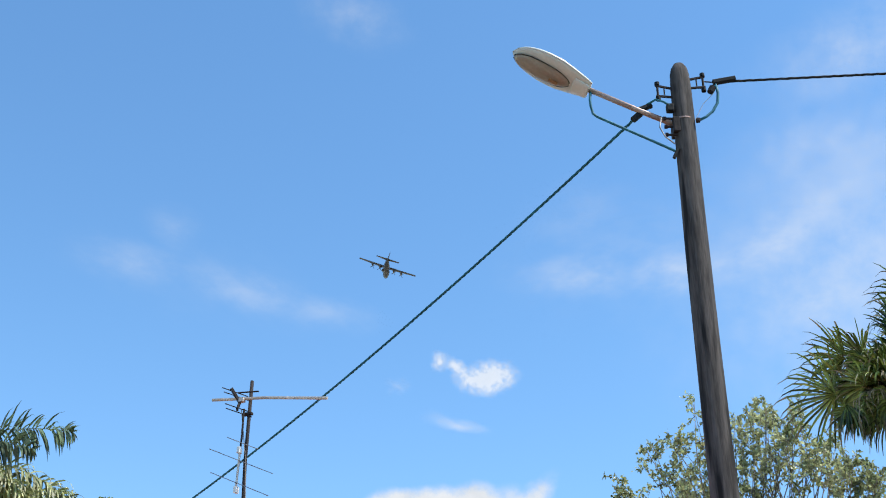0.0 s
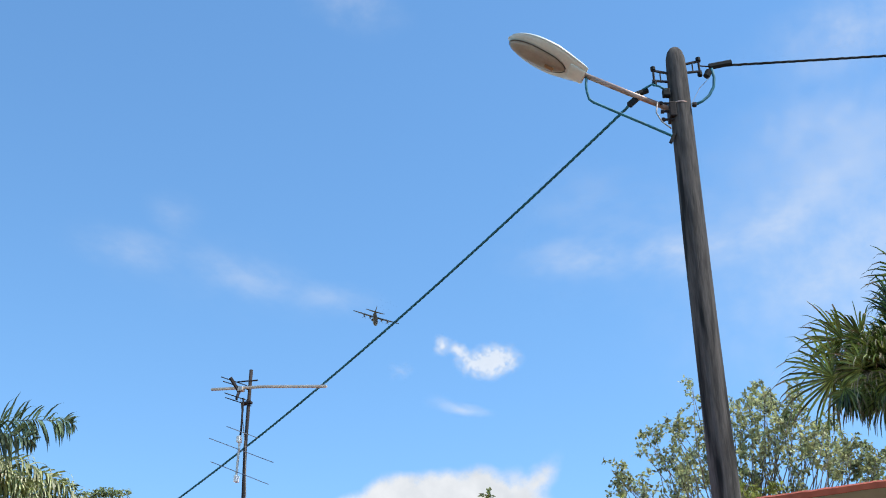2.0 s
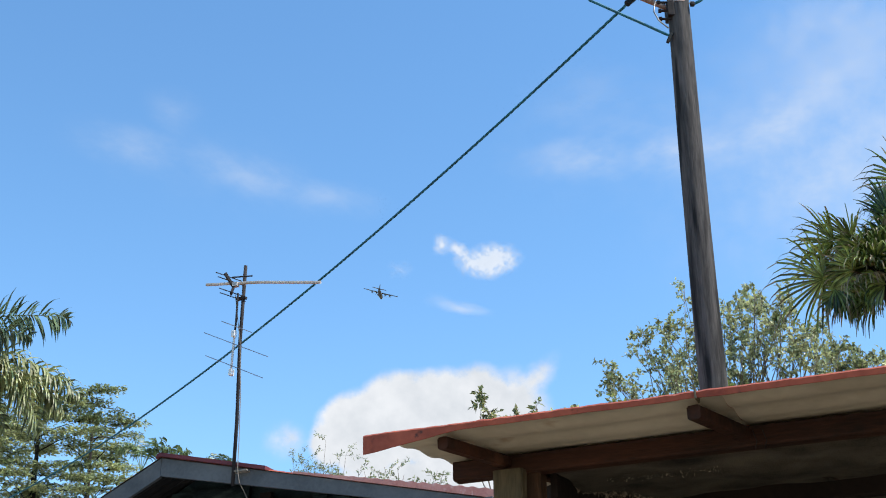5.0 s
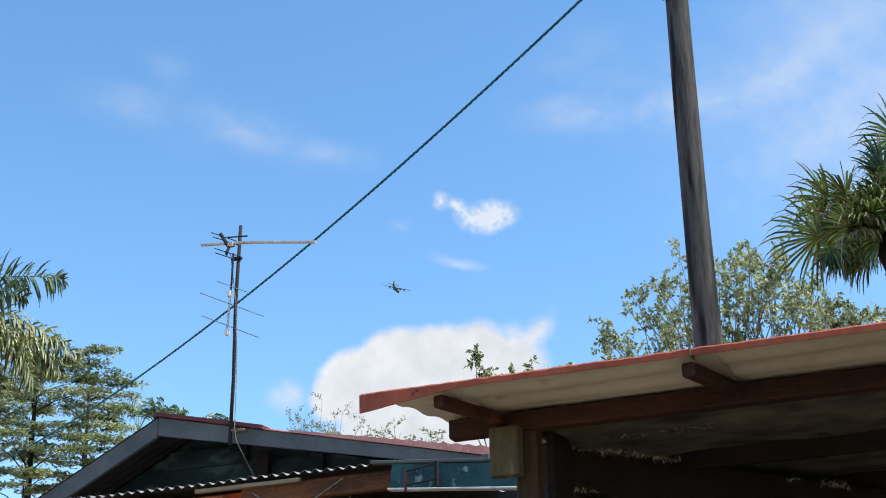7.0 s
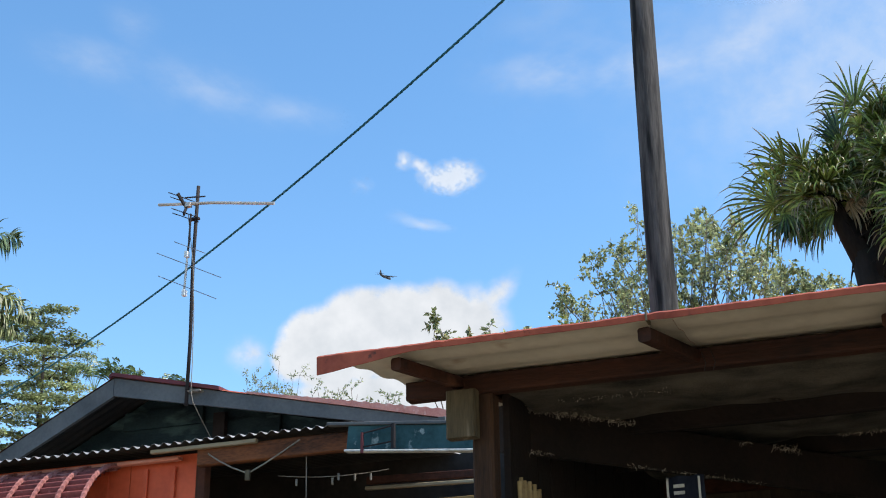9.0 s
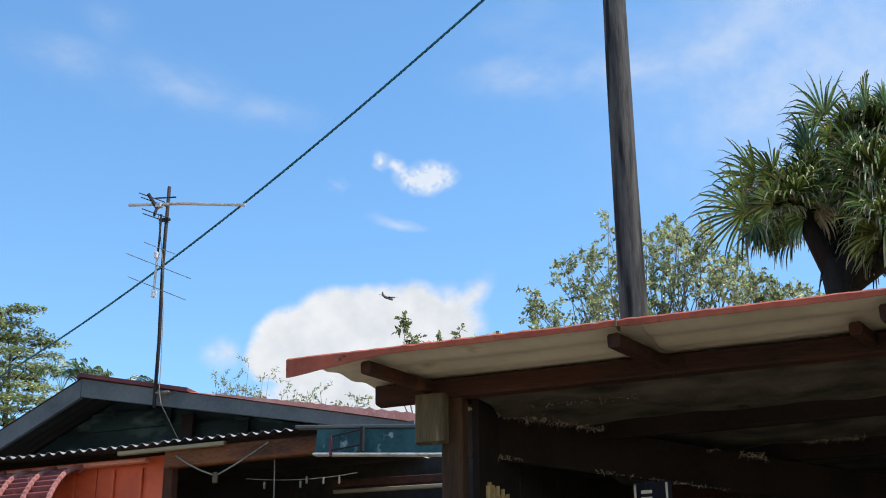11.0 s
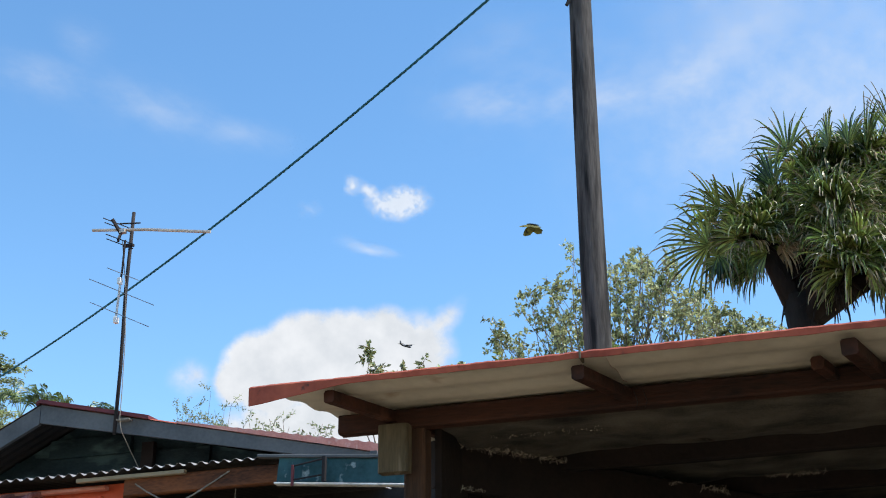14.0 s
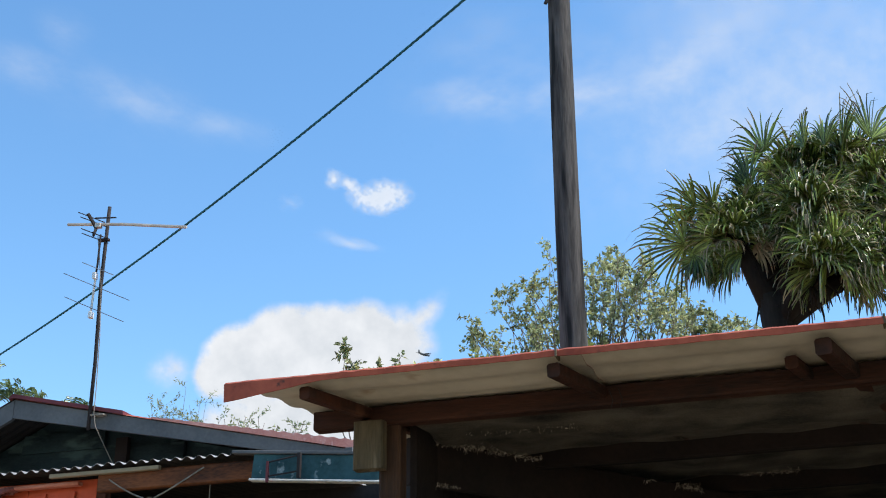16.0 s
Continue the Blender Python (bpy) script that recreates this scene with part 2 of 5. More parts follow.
M_GREY = mat("grey_aircraft_paint", (0.075, 0.085, 0.10), (0.055, 0.062, 0.075), 0.5, 0.3, 3, bump=0.0)
M_BARK = mat("pale_bark", (0.16, 0.13, 0.10), (0.08, 0.065, 0.05), 0.9, 6, 50, (1, 1, 0.4), 0.6)
M_BARK2 = mat("dark_fibrous_bark", (0.024, 0.019, 0.015), (0.009, 0.007, 0.006), 0.95, 8, 50, (1, 1, 0.3), 0.8)
M_LEAF_R = mat("grey_green_leaf", (0.52, 0.53, 0.27), (0.09, 0.125, 0.04), 0.36, 1.2, 9, bump=0.0, through_light=0.42, island=0.65)
M_LEAF_Y = mat("young_yellow_green_leaf", (0.36, 0.38, 0.10), (0.18, 0.21, 0.05), 0.5, 1.2, 9, bump=0.0, through_light=0.45, island=0.5)
M_LEAF_P = mat("pale_thin_leaf", (0.40, 0.42, 0.26), (0.22, 0.25, 0.14), 0.5, 1.2, 9, bump=0.0, through_light=0.45, island=0.4)
M_LEAF_L = mat("dusty_green_leaf", (0.44, 0.47, 0.22), (0.10, 0.135, 0.05), 0.42, 0.8, 9, bump=0.0, through_light=0.35, island=0.65)
M_LEAF_D = mat("deep_green_leaf", (0.27, 0.34, 0.13), (0.07, 0.12, 0.04), 0.4, 1.2, 9, bump=0.0, through_light=0.3, island=0.6)
M_FAN = mat("fan_palm_leaf", (0.31, 0.39, 0.10), (0.022, 0.052, 0.009), 0.30, 2.5, 14, bump=0.0, through_light=0.18, island=0.7)
M_FAN_DRY = mat("dry_palm_leaf", (0.46, 0.41, 0.27), (0.22, 0.18, 0.10), 0.55, 3, 20, bump=0.0, through_light=0.1, island=0.5)
M_FROND = mat("feather_palm_leaf", (0.12, 0.17, 0.085), (0.025, 0.05, 0.03), 0.35, 2, 14, bump=0.0, through_light=0.2, island=0.6)
M_FROND_Y = mat("old_feather_palm_leaf", (0.30, 0.32, 0.12), (0.05, 0.08, 0.03), 0.45, 2, 14, bump=0.0, through_light=0.25, island=0.7)
# ground colour raised so that it throws light up under roofs and lamp
M_GRASS = mat("pale_bounce_ground", (0.30, 0.25, 0.18), (0.18, 0.15, 0.10), 0.95, 0.5, 8, bump=0.5, spots=(0.08, 0.09, 0.035), spot_scale=0.3)
M_WING = mat("olive_yellow_wing", (0.26, 0.24, 0.07), (0.13, 0.13, 0.05), 0.7, 60, 200, bump=0.0, through_light=0.4,
             spots=(0.04, 0.035, 0.02), spot_scale=90, spot_at=0.6)


def cloud_mat(name, blobs, grain, warp, gain, top, glow=1.0, shade=0.0, ragged=0.35, streak=None):
    """A far vapour sheet: soft ellipses (x, y, half width, half height, turn, weight) broken up by noise."""
    m = bpy.data.materials.new(name)
    m.use_nodes = True
    nt = m.node_tree
    n, l = nt.nodes, nt.links
    n.remove(n["Principled BSDF"])
    co = n.new("ShaderNodeTexCoord")
    nz = n.new("ShaderNodeTexNoise")
    nz.inputs["Scale"].default_value, nz.inputs["Detail"].default_value, nz.inputs["Roughness"].default_value = grain, 8, 0.56
    drawn = co.outputs["Object"]
    if streak:                                   # drawn out along the wind
        sm = n.new("ShaderNodeMapping")
        sm.vector_type = "TEXTURE"
        sm.inputs["Rotation"].default_value, sm.inputs["Scale"].default_value = (0, 0, radians(streak[0])), (streak[1], 1, 1)
        l.new(drawn, sm.inputs[0])
        drawn = sm.outputs[0]
    l.new(drawn, nz.inputs[0])
    sub = n.new("ShaderNodeVectorMath")
    sub.operation = "SUBTRACT"
    l.new(nz.outputs["Color"], sub.inputs[0])
    sub.inputs[1].default_value = (0.5, 0.5, 0.5)
    sc = n.new("ShaderNodeVectorMath")
    sc.operation = "SCALE"
    sc.inputs["Scale"].default_value = warp
    l.new(sub.outputs[0], sc.inputs[0])
    ad = n.new("ShaderNodeVectorMath")
    l.new(co.outputs["Object"], ad.inputs[0])
    l.new(sc.outputs[0], ad.inputs[1])
    total = None
    for x, y, w, h, turn, weight in blobs:
        mp = n.new("ShaderNodeMapping")
        mp.vector_type = "TEXTURE"
        mp.inputs["Location"].default_value, mp.inputs["Rotation"].default_value = (x, y, 0), (0, 0, radians(turn))
        mp.inputs["Scale"].default_value = (w, h, 1e6)
        l.new(ad.outputs[0], mp.inputs[0])
        g = n.new("ShaderNodeTexGradient")
        g.gradient_type = "SPHERICAL"
        l.new(mp.outputs[0], g.inputs[0])
        k = n.new("ShaderNodeMath")
        k.operation = "MULTIPLY"
        l.new(g.outputs["Fac"], k.inputs[0])
        k.inputs[1].default_value = weight
        if total is None:
            total = k.outputs[0]
        else:
            mxx = n.new("ShaderNodeMath")
            mxx.operation = "SMOOTH_MAX"
            mxx.inputs[2].default_value = 0.12
            l.new(total, mxx.inputs[0])
            l.new(k.outputs[0], mxx.inputs[1])
            total = mxx.outputs[0]
    n2 = n.new("ShaderNodeTexNoise")
    n2.inputs["Scale"].default_value, n2.inputs["Detail"].default_value, n2.inputs["Roughness"].default_value = grain * 2.3, 8, 0.6
    l.new(drawn, n2.inputs[0])
    mr = n.new("ShaderNodeMapRange")
    mr.inputs["From Min"].default_value, mr.inputs["From Max"].default_value = 0.3, 0.62
    mr.inputs["To Min"].default_value = ragged
    l.new(n2.outputs[0], mr.inputs[0])
    dens = n.new("ShaderNodeMath")
    dens.operation = "MULTIPLY"
    l.new(total, dens.inputs[0])
    l.new(mr.outputs[0], dens.inputs[1])
    al = n.new("ShaderNodeMapRange")
    al.interpolation_type = "SMOOTHSTEP"
    al.inputs["From Min"].default_value, al.inputs["From Max"].default_value = 0.065, gain + 0.065
    al.inputs["To Max"].default_value = top
    l.new(dens.outputs[0], al.inputs[0])
    em, tp, mx = n.new("ShaderNodeEmission"), n.new("ShaderNodeBsdfTransparent"), n.new("ShaderNodeMixShader")
    ramp = n.new("ShaderNodeValToRGB")
    ramp.color_ramp.elements[0].position, ramp.color_ramp.elements[1].position = 0.28, 0.68
    ramp.color_ramp.elements[0].color = (0.88 - shade, 0.92 - shade, 0.96 - shade * 0.95, 1)
    ramp.color_ramp.elements[1].color = (0.95, 0.97, 1.0, 1)
    l.new(nz.outputs[0], ramp.inputs[0])
    l.new(ramp.outputs[0], em.inputs[0])
    em.inputs[1].default_value = glow
    l.new(al.outputs[0], mx.inputs[0])
    l.new(tp.outputs[0], mx.inputs[1])
    l.new(em.outputs[0], mx.inputs[2])
    l.new(mx.outputs[0], n["Material Output"].inputs[0])
    return m


# ---------------------------------------------------------------- ground, out of view, pale to bounce sunlight onto undersides
def ground():
    n, vs, fs = 60, [], []
    for i in range(n + 1):
        for j in range(n + 1):
            u, v = (i / n * 2 - 1), (j / n * 2 - 1)
            x, y = 3000 * u ** 5 + 40 * u, 3000 * v ** 5 + 40 * v
            r = math.hypot(x, y)
            vs.append((x, y, 0.12 * noise.noise(Vector((x / 9, y / 9, 0))) * min(1, max(0, (r - 20) / 20))))
    for i in range(n):
        for j in range(n):
            a = i * (n + 1) + j
            fs.append((a, a + n + 1, a + n + 2, a + 1))
    g = part("ground", (vs, fs), M_GRASS, smooth=True)
    tagged(g, "unseen ground with grass patches, made pale to bounce light up", "ground", kind="structure")


ground()

# ---------------------------------------------------------------- open shed
SHED = pose(-0.21, 4.0, 0, 0, 0, -24)
EAVE = 2.80          # height of the sheet at the eave
PITCH = 0.06         # rise of the roof per metre of depth


def corrugated(x0, x1, y0, y1, z_at, pitch=0.076, amp=0.009, along="x", skew=0.0, seed=0, thick=0.0012, curl=0.0):
    """A corrugated sheet with thickness; the waves run along x or y. Top faces take slot 0, the underside slot 1."""
    across = (y1 - y0) if along == "x" else (x1 - x0)
    nw = max(2, int(across / pitch * 8))
    nl = 10
    rows = []
    for i in range(nw + 1):
        row = []
        for j in range(nl + 1):
            if along == "x":
                y = y0 + across * i / nw
                x = x0 + (x1 - x0) * j / nl + skew * (y - y0) * (1 - j / nl)
                w = y
            else:
                x = x0 + across * i / nw
                y = y0 + (y1 - y0) * j / nl
                w = x
            z = z_at(x, y) + amp * math.sin(2 * math.pi * w / pitch) + 0.004 * noise.noise(Vector((x * 2.1, y * 2.1, seed)))
            if curl:
                z -= curl * max(0.0, 1 - j / 2.0) ** 2
            row.append(Vector((x, y, z)))
        rows.append(row)
    vs = [v + Vector((0, 0, thick)) for r in rows for v in r] + [v for r in rows for v in r]
    k, m = nl + 1, (nw + 1) * (nl + 1)
    fs, mi = [], []
    for i in range(nw):
        for j in range(nl):
            a = i * k + j
            fs.append((a, a + 1, a + k + 1, a + k)); mi.append(0)
            fs.append((m + a, m + a + k, m + a + k + 1, m + a + 1)); mi.append(1)
    for i in range(nw):
        for j in (0, nl):
            a = i * k + j
            fs.append((a, a + k, m + a + k, m + a)); mi.append(0)
    for j in range(nl):
        for i in (0, nw):
            a = i * k + j
            fs.append((a, a + 1, m + a + 1, m + a)); mi.append(0)
    return vs, fs, mi


def sheet(name, parent, mats, *args, label="", **kw):
    vs, fs, mi = corrugated(*args, **kw)
    ob = part(name, (vs, fs), mats, parent, label, smooth=True)
    ob.data.polygons.foreach_set("material_index", mi)
    return ob


def shed():
    s = thing("open_shed", "open timber shed with a red sheet roof, cream underneath", "shed", SHED)
    zr = lambda x, y: EAVE + PITCH * y
    # roof sheets, laid along the eave and lapped
    edges = [0.06, 1.08, 2.01, 3.1, 4.2]
    for i in range(4):
        sheet("roof_sheet", s, [M_RED_TOP, M_CREAM], edges[i], edges[i + 1] + 0.06, 0.0, 3.4,
              lambda x, y, i=i: zr(x, y) + 0.0035 * (i % 2), skew=0.12 if i == 0 else 0.0, seed=i, amp=0.005, pitch=0.17)
    # red folded eave strip, with a deep turned-down end
    n, vs, fs = 240, [], []
    for i in range(n + 1):
        x = 4.2 * i / n
        top = EAVE + 0.014 + 0.003 * noise.noise(Vector((x * 5, 0, 3))) + 0.003 * noise.noise(Vector((x * 31, 0, 8)))
        low = EAVE - 0.006 + 0.003 * noise.noise(Vector((x * 9, 0, 7)))
        if x < 0.34:
            low -= 0.042 * (1 - x / 0.34)
        vs += [(x, -0.012, low), (x, -0.016, top - 0.004), (x, -0.004, top + 0.004), (x, 0.05, top + 0.002), (x, -0.008, low)]
    for i in range(n):
        for k in range(4):
            a = i * 5 + k
            fs.append((a, a + 1, a + 6, a + 5))
        a = i * 5
        fs.append((a, a + 5, a + 9, a + 4))
    part("eave_strip", (vs, fs), M_RED_TOP, s, "red folded metal strip, faded and scuffed")
    for x in (1.075, 2.0, 2.9):
        part("lap_clip", box(x - 0.003, x + 0.003, -0.02, 0.03, EAVE - 0.008, EAVE + 0.021, 0.001), M_RAW, s, "pale metal clip at a lap")
    # rafters that stick out under the sheets
    for x, y0, r, dz in ((0.255, 0.03, 0.022, 0.0), (1.055, 0.04, 0.024, 0.0), (1.83, 0.05, 0.027, 0.0), (1.735, 0.22, 0.022, 0.0), (2.7, 0.04, 0.025, 0.0), (3.6, 0.04, 0.025, 0)):
        pts = [(x + min(0.22, (4.1 - x) / 3.4) * (y - y0), y, zr(x, y) - 0.009 - r + dz) for y in [y0 + (3.3 - y0) * k / 8 for k in range(9)]]
        part("rafter", beam(pts[0], pts[-1], 1.75 * r, 1.8 * r, 0.006, 0.003, 10), M_RAFTER, s)
    # long wall plate under the rafters, and the one at the back
    part("wall_plate", beam((0.14, 0.42, 2.784), (4.15, 0.42, 2.784), 0.06, 0.066, 0.006, 0.003, 14), M_PLATE, s)
    part("wall_plate", beam((0.2, 3.1, 2.90), (4.15, 3.1, 2.90), 0.06, 0.07, 0.006, 0.004, 8), M_WOOD, s)
    # tie beams take the darkened timber to paint in the shed's inner shade
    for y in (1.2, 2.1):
        part("tie_beam", beam((0.3, y, 2.72 + 0.06 * y), (4.1, y, 2.73 + 0.06 * y), 0.05, 0.085, 0.006, 0.006, 8), M_SHADE_TIMBER, s)
    part("brace", beam((0.37, 0.72, 2.705), (2.0, 2.9, 2.715), 0.03, 0.17, 0.006, 0.006, 8), M_SHADE_TIMBER, s, "deep near-black board set aslant")
    # posts
    for x, y in ((0.408, 0.45), (4.0, 0.45), (0.35, 3.05), (2.2, 3.05), (4.0, 3.05)):
        part("post", beam((x, y, -0.1), (x, y, 2.752 if y < 1 else 2.87), 0.075, 0.075, 0.008, 0.004, 12), M_POST, s)
    part("cleat", beam((0.352, 0.375, 2.595), (0.352, 0.375, 2.757), 0.105, 0.05, 0.006), M_RAW, s, "short pale timber block nailed to a post")
    # dark plank walls at the back and the far end
    x = 0.35
    while x < 4.1:
        w = 0.14 + 0.03 * random.random()
        part("plank", box(x, x + w - 0.0006, 3.12, 3.14 + 0.006 * random.random(), -0.02, 2.968, 0.002), M_PLANK, s)
        x += w
    y = 0.5
    while y < 3.0:
        w = 0.14 + 0.03 * random.random()
        part("plank", box(4.05, 4.07 + 0.006 * random.random(), y, y + w - 0.006, -0.02, 2.8, 0.002), M_PLANK, s)
        y += w
    # near-end planks, added and coloured near-black for the dark inside the shed
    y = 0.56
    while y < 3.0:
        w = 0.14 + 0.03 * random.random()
        part("plank", box(0.43, 0.45 + 0.006 * random.random(), y, y + w - 0.006, -0.02, EAVE + PITCH * y - 0.012, 0.002), M_SHADE_TIMBER, s)
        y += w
    # wire ties
    for x in (1.16, 1.19):
        part("wire_tie", tube([(x, 0.385, 2.80), (x + 0.012, 0.375, 2.76), (x + 0.004, 0.38, 2.735)], 0.0016, 5), M_RUST, s)
    # loose shade cloth slung under the sheets
    for (xa, xb, ya, yb) in ((0.47, 4.0, 0.47, 1.18), (0.47, 4.0, 1.22, 2.08), (0.47, 4.0, 2.12, 3.08)):
        vs, fs, n = [], [], 60
        for i in range(n + 1):
            for j in range(9):
                x, y = xa + (xb - xa) * i / n, ya + (yb - ya) * j / 8
                sag = 0.022 * math.sin(math.pi * j / 8) * (0.6 + 0.4 * math.sin(5 * x + ya))
                vs.append((x, y, zr(x, y) - 0.053 - sag + 0.02 * noise.noise(Vector((x * 5, y * 5, 1)))))
        for i in range(n):
            for j in range(8):
                k = i * 9 + j
                fs.append((k, k + 9, k + 10, k + 1))
        part("shade_cloth", (vs, fs), M_NET, s, "sagging grey-brown shade cloth", smooth=True)
    # frayed cloth edges along the aslant board and under the tie beam: short threads, pale to paint light coming
    # through
    def threads(p, q, n, drop, size):
        p, q = Vector(p), Vector(q)
        vs, fs = [], []
        for i in range(n):
            k = random.random()
            c = p.lerp(q, k) + Vector((random.gauss(0, 0.004), random.gauss(0, 0.006), random.gauss(0, drop) * (0.4 + 0.6 * abs(noise.noise(Vector((k * 9, p.x * 7, 0)))) * 2)))
            d = rand_dir(random, -0.2) * size * random.uniform(0.4, 1.5)
            w = rand_dir(random) * 0.0011
            o = len(vs)
            vs += [c - w, c + w, c + d + w, c + d - w]
            fs.append((o, o + 1, o + 2, o + 3))
        tagged(part("frayed_edge", (vs, fs), M_FRAY, s, "frayed edge of shade cloth, threads pale for light coming through"), kind="stuff")
    threads((0.415, 0.72, 2.785), (0.75, 1.17, 2.785), 480, 0.009, 0.014)
    threads((0.42, 0.73, 2.625), (0.52, 0.86, 2.625), 70, 0.005, 0.01)
    threads((0.72, 1.14, 2.622), (1.15, 1.71, 2.624), 170, 0.003, 0.009)
    threads((1.07, 1.62, 2.78), (1.12, 1.69, 2.78), 30, 0.003, 0.01)
    threads((1.19, 1.78, 2.785), (1.28, 1.90, 2.785), 110, 0.007, 0.016)
    threads((1.44, 1.9, 2.84), (1.68, 1.9, 2.838), 150, 0.006, 0.013)
    threads((0.60, 0.66, 2.766), (1.0, 0.66, 2.763), 110, 0.008, 0.006)
    return s


def bamboo_screen():
    b = thing("bamboo_screen", "screen of dry split bamboo leaning inside a shed", "screen", SHED)
    for i in range(13):
        y = 0.62 + i * 0.019
        part("slat", tube([(0.468, y, 0.0), (0.466, y + 0.002, 1.2), (0.464, y, 2.49 + 0.02 * math.sin(i * 2.3))], 0.008, 6), M_BAMBOO, b)
    part("binding", beam((0.48, 0.61, 2.3), (0.48, 0.86, 2.3), 0.008, 0.012, 0.002), M_ROPE, b)


def hung_cloth():
    c = thing("hanging_cloth", "dark blue cloth with pale stripes hung from a beam", "cloth", SHED)
    vs, fs, n = [], [], 10
    for j in range(13):
        for i in range(n + 1):
            x = 0.86 + 0.14 * i / n
            vs.append((x, 1.155 + 0.012 * math.sin(i * 1.3 + j * 0.2), 2.57 - 0.6 * j / 12))
    for j in range(12):
        for i in range(n):
            k = j * (n + 1) + i
            fs.append((k, k + 1, k + n + 2, k + n + 1))
    part("fabric", (vs, fs), M_CLOTH, c, smooth=True)
    for x in (0.868, 0.985):
        part("stripe", box(x - 0.004, x + 0.004, 1.132, 1.138, 1.99, 2.56, 0.001), M_WHITE, c, "white stripe")
    for z in (2.53, 2.505):
        part("mark", box(0.89, 0.93, 1.132, 1.138, z - 0.006, z + 0.006, 0.001), M_WHITE, c, "white bar")


shed()
bamboo_screen()
hung_cloth()

# ---------------------------------------------------------------- house with a low gable
HOUSE = pose(-2.02, 9.5, 0, 0, 0, -24)
RIDGE, LEFT, RIGHT = 4.34, 0.485, 0.22
LEFT_END, RIGHT_END = -2.6, 3.6


def house():
    h = thing("house", "low wooden house with a red roof and slate grey gable boards", "house", HOUSE)
    zr = lambda x: RIDGE - (LEFT * -x if x < 0 else RIGHT * x)
    # roof
    for x0, x1, nm in ((LEFT_END, 0.0, 2), (0.0, RIGHT_END, 3)):
        for i in range(nm):
            a, b = x0 + (x1 - x0) * i / nm, x0 + (x1 - x0) * (i + 1) / nm
            sheet("roof_sheet", h, [M_RED_TOP, M_UNDERSHADE], a, b, -0.03, 7.0, lambda x, y: zr(x) - 0.016, along="x", pitch=0.09, amp=0.009, seed=i + 5)
    # ridge capping
    vs, fs = [], []
    for y in (-0.05, 7.0):
        vs += [(-0.03, y, zr(-0.03) + 0.004), (0.0, y, RIDGE + 0.010), (0.93, y, zr(0.93) + 0.006), (0.93, y, zr(0.93) - 0.022), (0.0, y, RIDGE - 0.018), (-0.03, y, zr(-0.03) - 0.02)]
    for k in range(6):
        fs.append((k, (k + 1) % 6, 6 + (k + 1) % 6, 6 + k))
    fs += [(5, 4, 3, 2, 1, 0), (6, 7, 8, 9, 10, 11)]
    part("ridge_cap", (vs, fs), M_CAP, h, "dull red ridge capping")
    # faded verge sheet that lifts off the long board towards the eave, sunlight painted into its colour
    vs, fs, n = [], [], 120
    for i in range(n + 1):
        x = 1.15 + 2.45 * i / n
        top = zr(x) - 0.008 + 0.030 * (x - 1.15) + 0.005 * math.sin(x * 70) * min(1.0, x - 1.15)
        vs += [(x, -0.035, zr(x) - 0.022), (x, -0.035, top), (x, 0.30, top + 0.004), (x, 0.30, zr(x) - 0.02)]
    for i in range(n):
        for k in range(4):
            a, b = i * 4 + k, i * 4 + (k + 1) % 4
            fs.append((a, b, b + 4, a + 4))
    fs += [(3, 2, 1, 0), tuple(range(n * 4, n * 4 + 4))]
    part("verge_sheet", (vs, fs), M_VERGE, h, "faded pink-red edge sheet, brightened to stand for sunlight")
    # sloping gable boards, the long one narrowing
    def board(x0, x1, d0, d1, y):
        vs = []
        for yy in (y, y + 0.03):
            vs += [(x0, yy, zr(x0) - 0.028), (x1, yy, zr(x1) - 0.028), (x1, yy, zr(x1) - d1), (x0, yy, zr(x0) - d0)]
        return vs, [(0, 1, 2, 3), (7, 6, 5, 4), (0, 4, 5, 1), (1, 5, 6, 2), (2, 6, 7, 3), (3, 7, 4, 0)]
    part("gable_board", board(LEFT_END, -0.002, 0.18, 0.172, -0.02), M_FASCIA, h)
    part("gable_board", board(0.002, RIGHT_END, 0.165, 0.08, -0.02), M_FASCIA, h)
    # weatherboards of the gable, set back under the overhang, whose shade is partly in their colour
    z = 2.4
    while z < 4.25:
        t = min(z + 0.145, 4.3)
        lo, hi = max(LEFT_END + 0.3, -(RIDGE - 0.06 - t) / LEFT), min(3.3, (RIDGE - 0.06 - t) / RIGHT)
        if hi > lo + 0.1:
            vs = [(lo, 0.45, z), (hi, 0.45, z), (hi, 0.463, t), (lo, 0.463, t), (lo, 0.49, z), (hi, 0.49, z), (hi, 0.49, t), (lo, 0.49, t)]
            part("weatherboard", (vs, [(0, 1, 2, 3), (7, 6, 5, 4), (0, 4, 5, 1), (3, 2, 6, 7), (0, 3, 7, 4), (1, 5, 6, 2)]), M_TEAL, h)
        z += 0.148
    part("gable_post", box(0.62, 0.72, 0.40, 0.448, 2.4, 4.08, 0.004), M_SHADE_TIMBER, h)
    apex = [(-2.2, zr(-2.2) - 0.05), (0, RIDGE - 0.05), (3.3, zr(3.3) - 0.05), (3.3, 2.4), (-2.2, 2.4)]
    vs = [(x, 0.505, z) for x, z in apex] + [(x, 0.56, z) for x, z in apex]
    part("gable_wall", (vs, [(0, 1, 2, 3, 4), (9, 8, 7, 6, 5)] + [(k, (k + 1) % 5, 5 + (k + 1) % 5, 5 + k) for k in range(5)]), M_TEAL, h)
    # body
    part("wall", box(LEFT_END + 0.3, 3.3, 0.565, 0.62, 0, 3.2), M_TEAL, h)
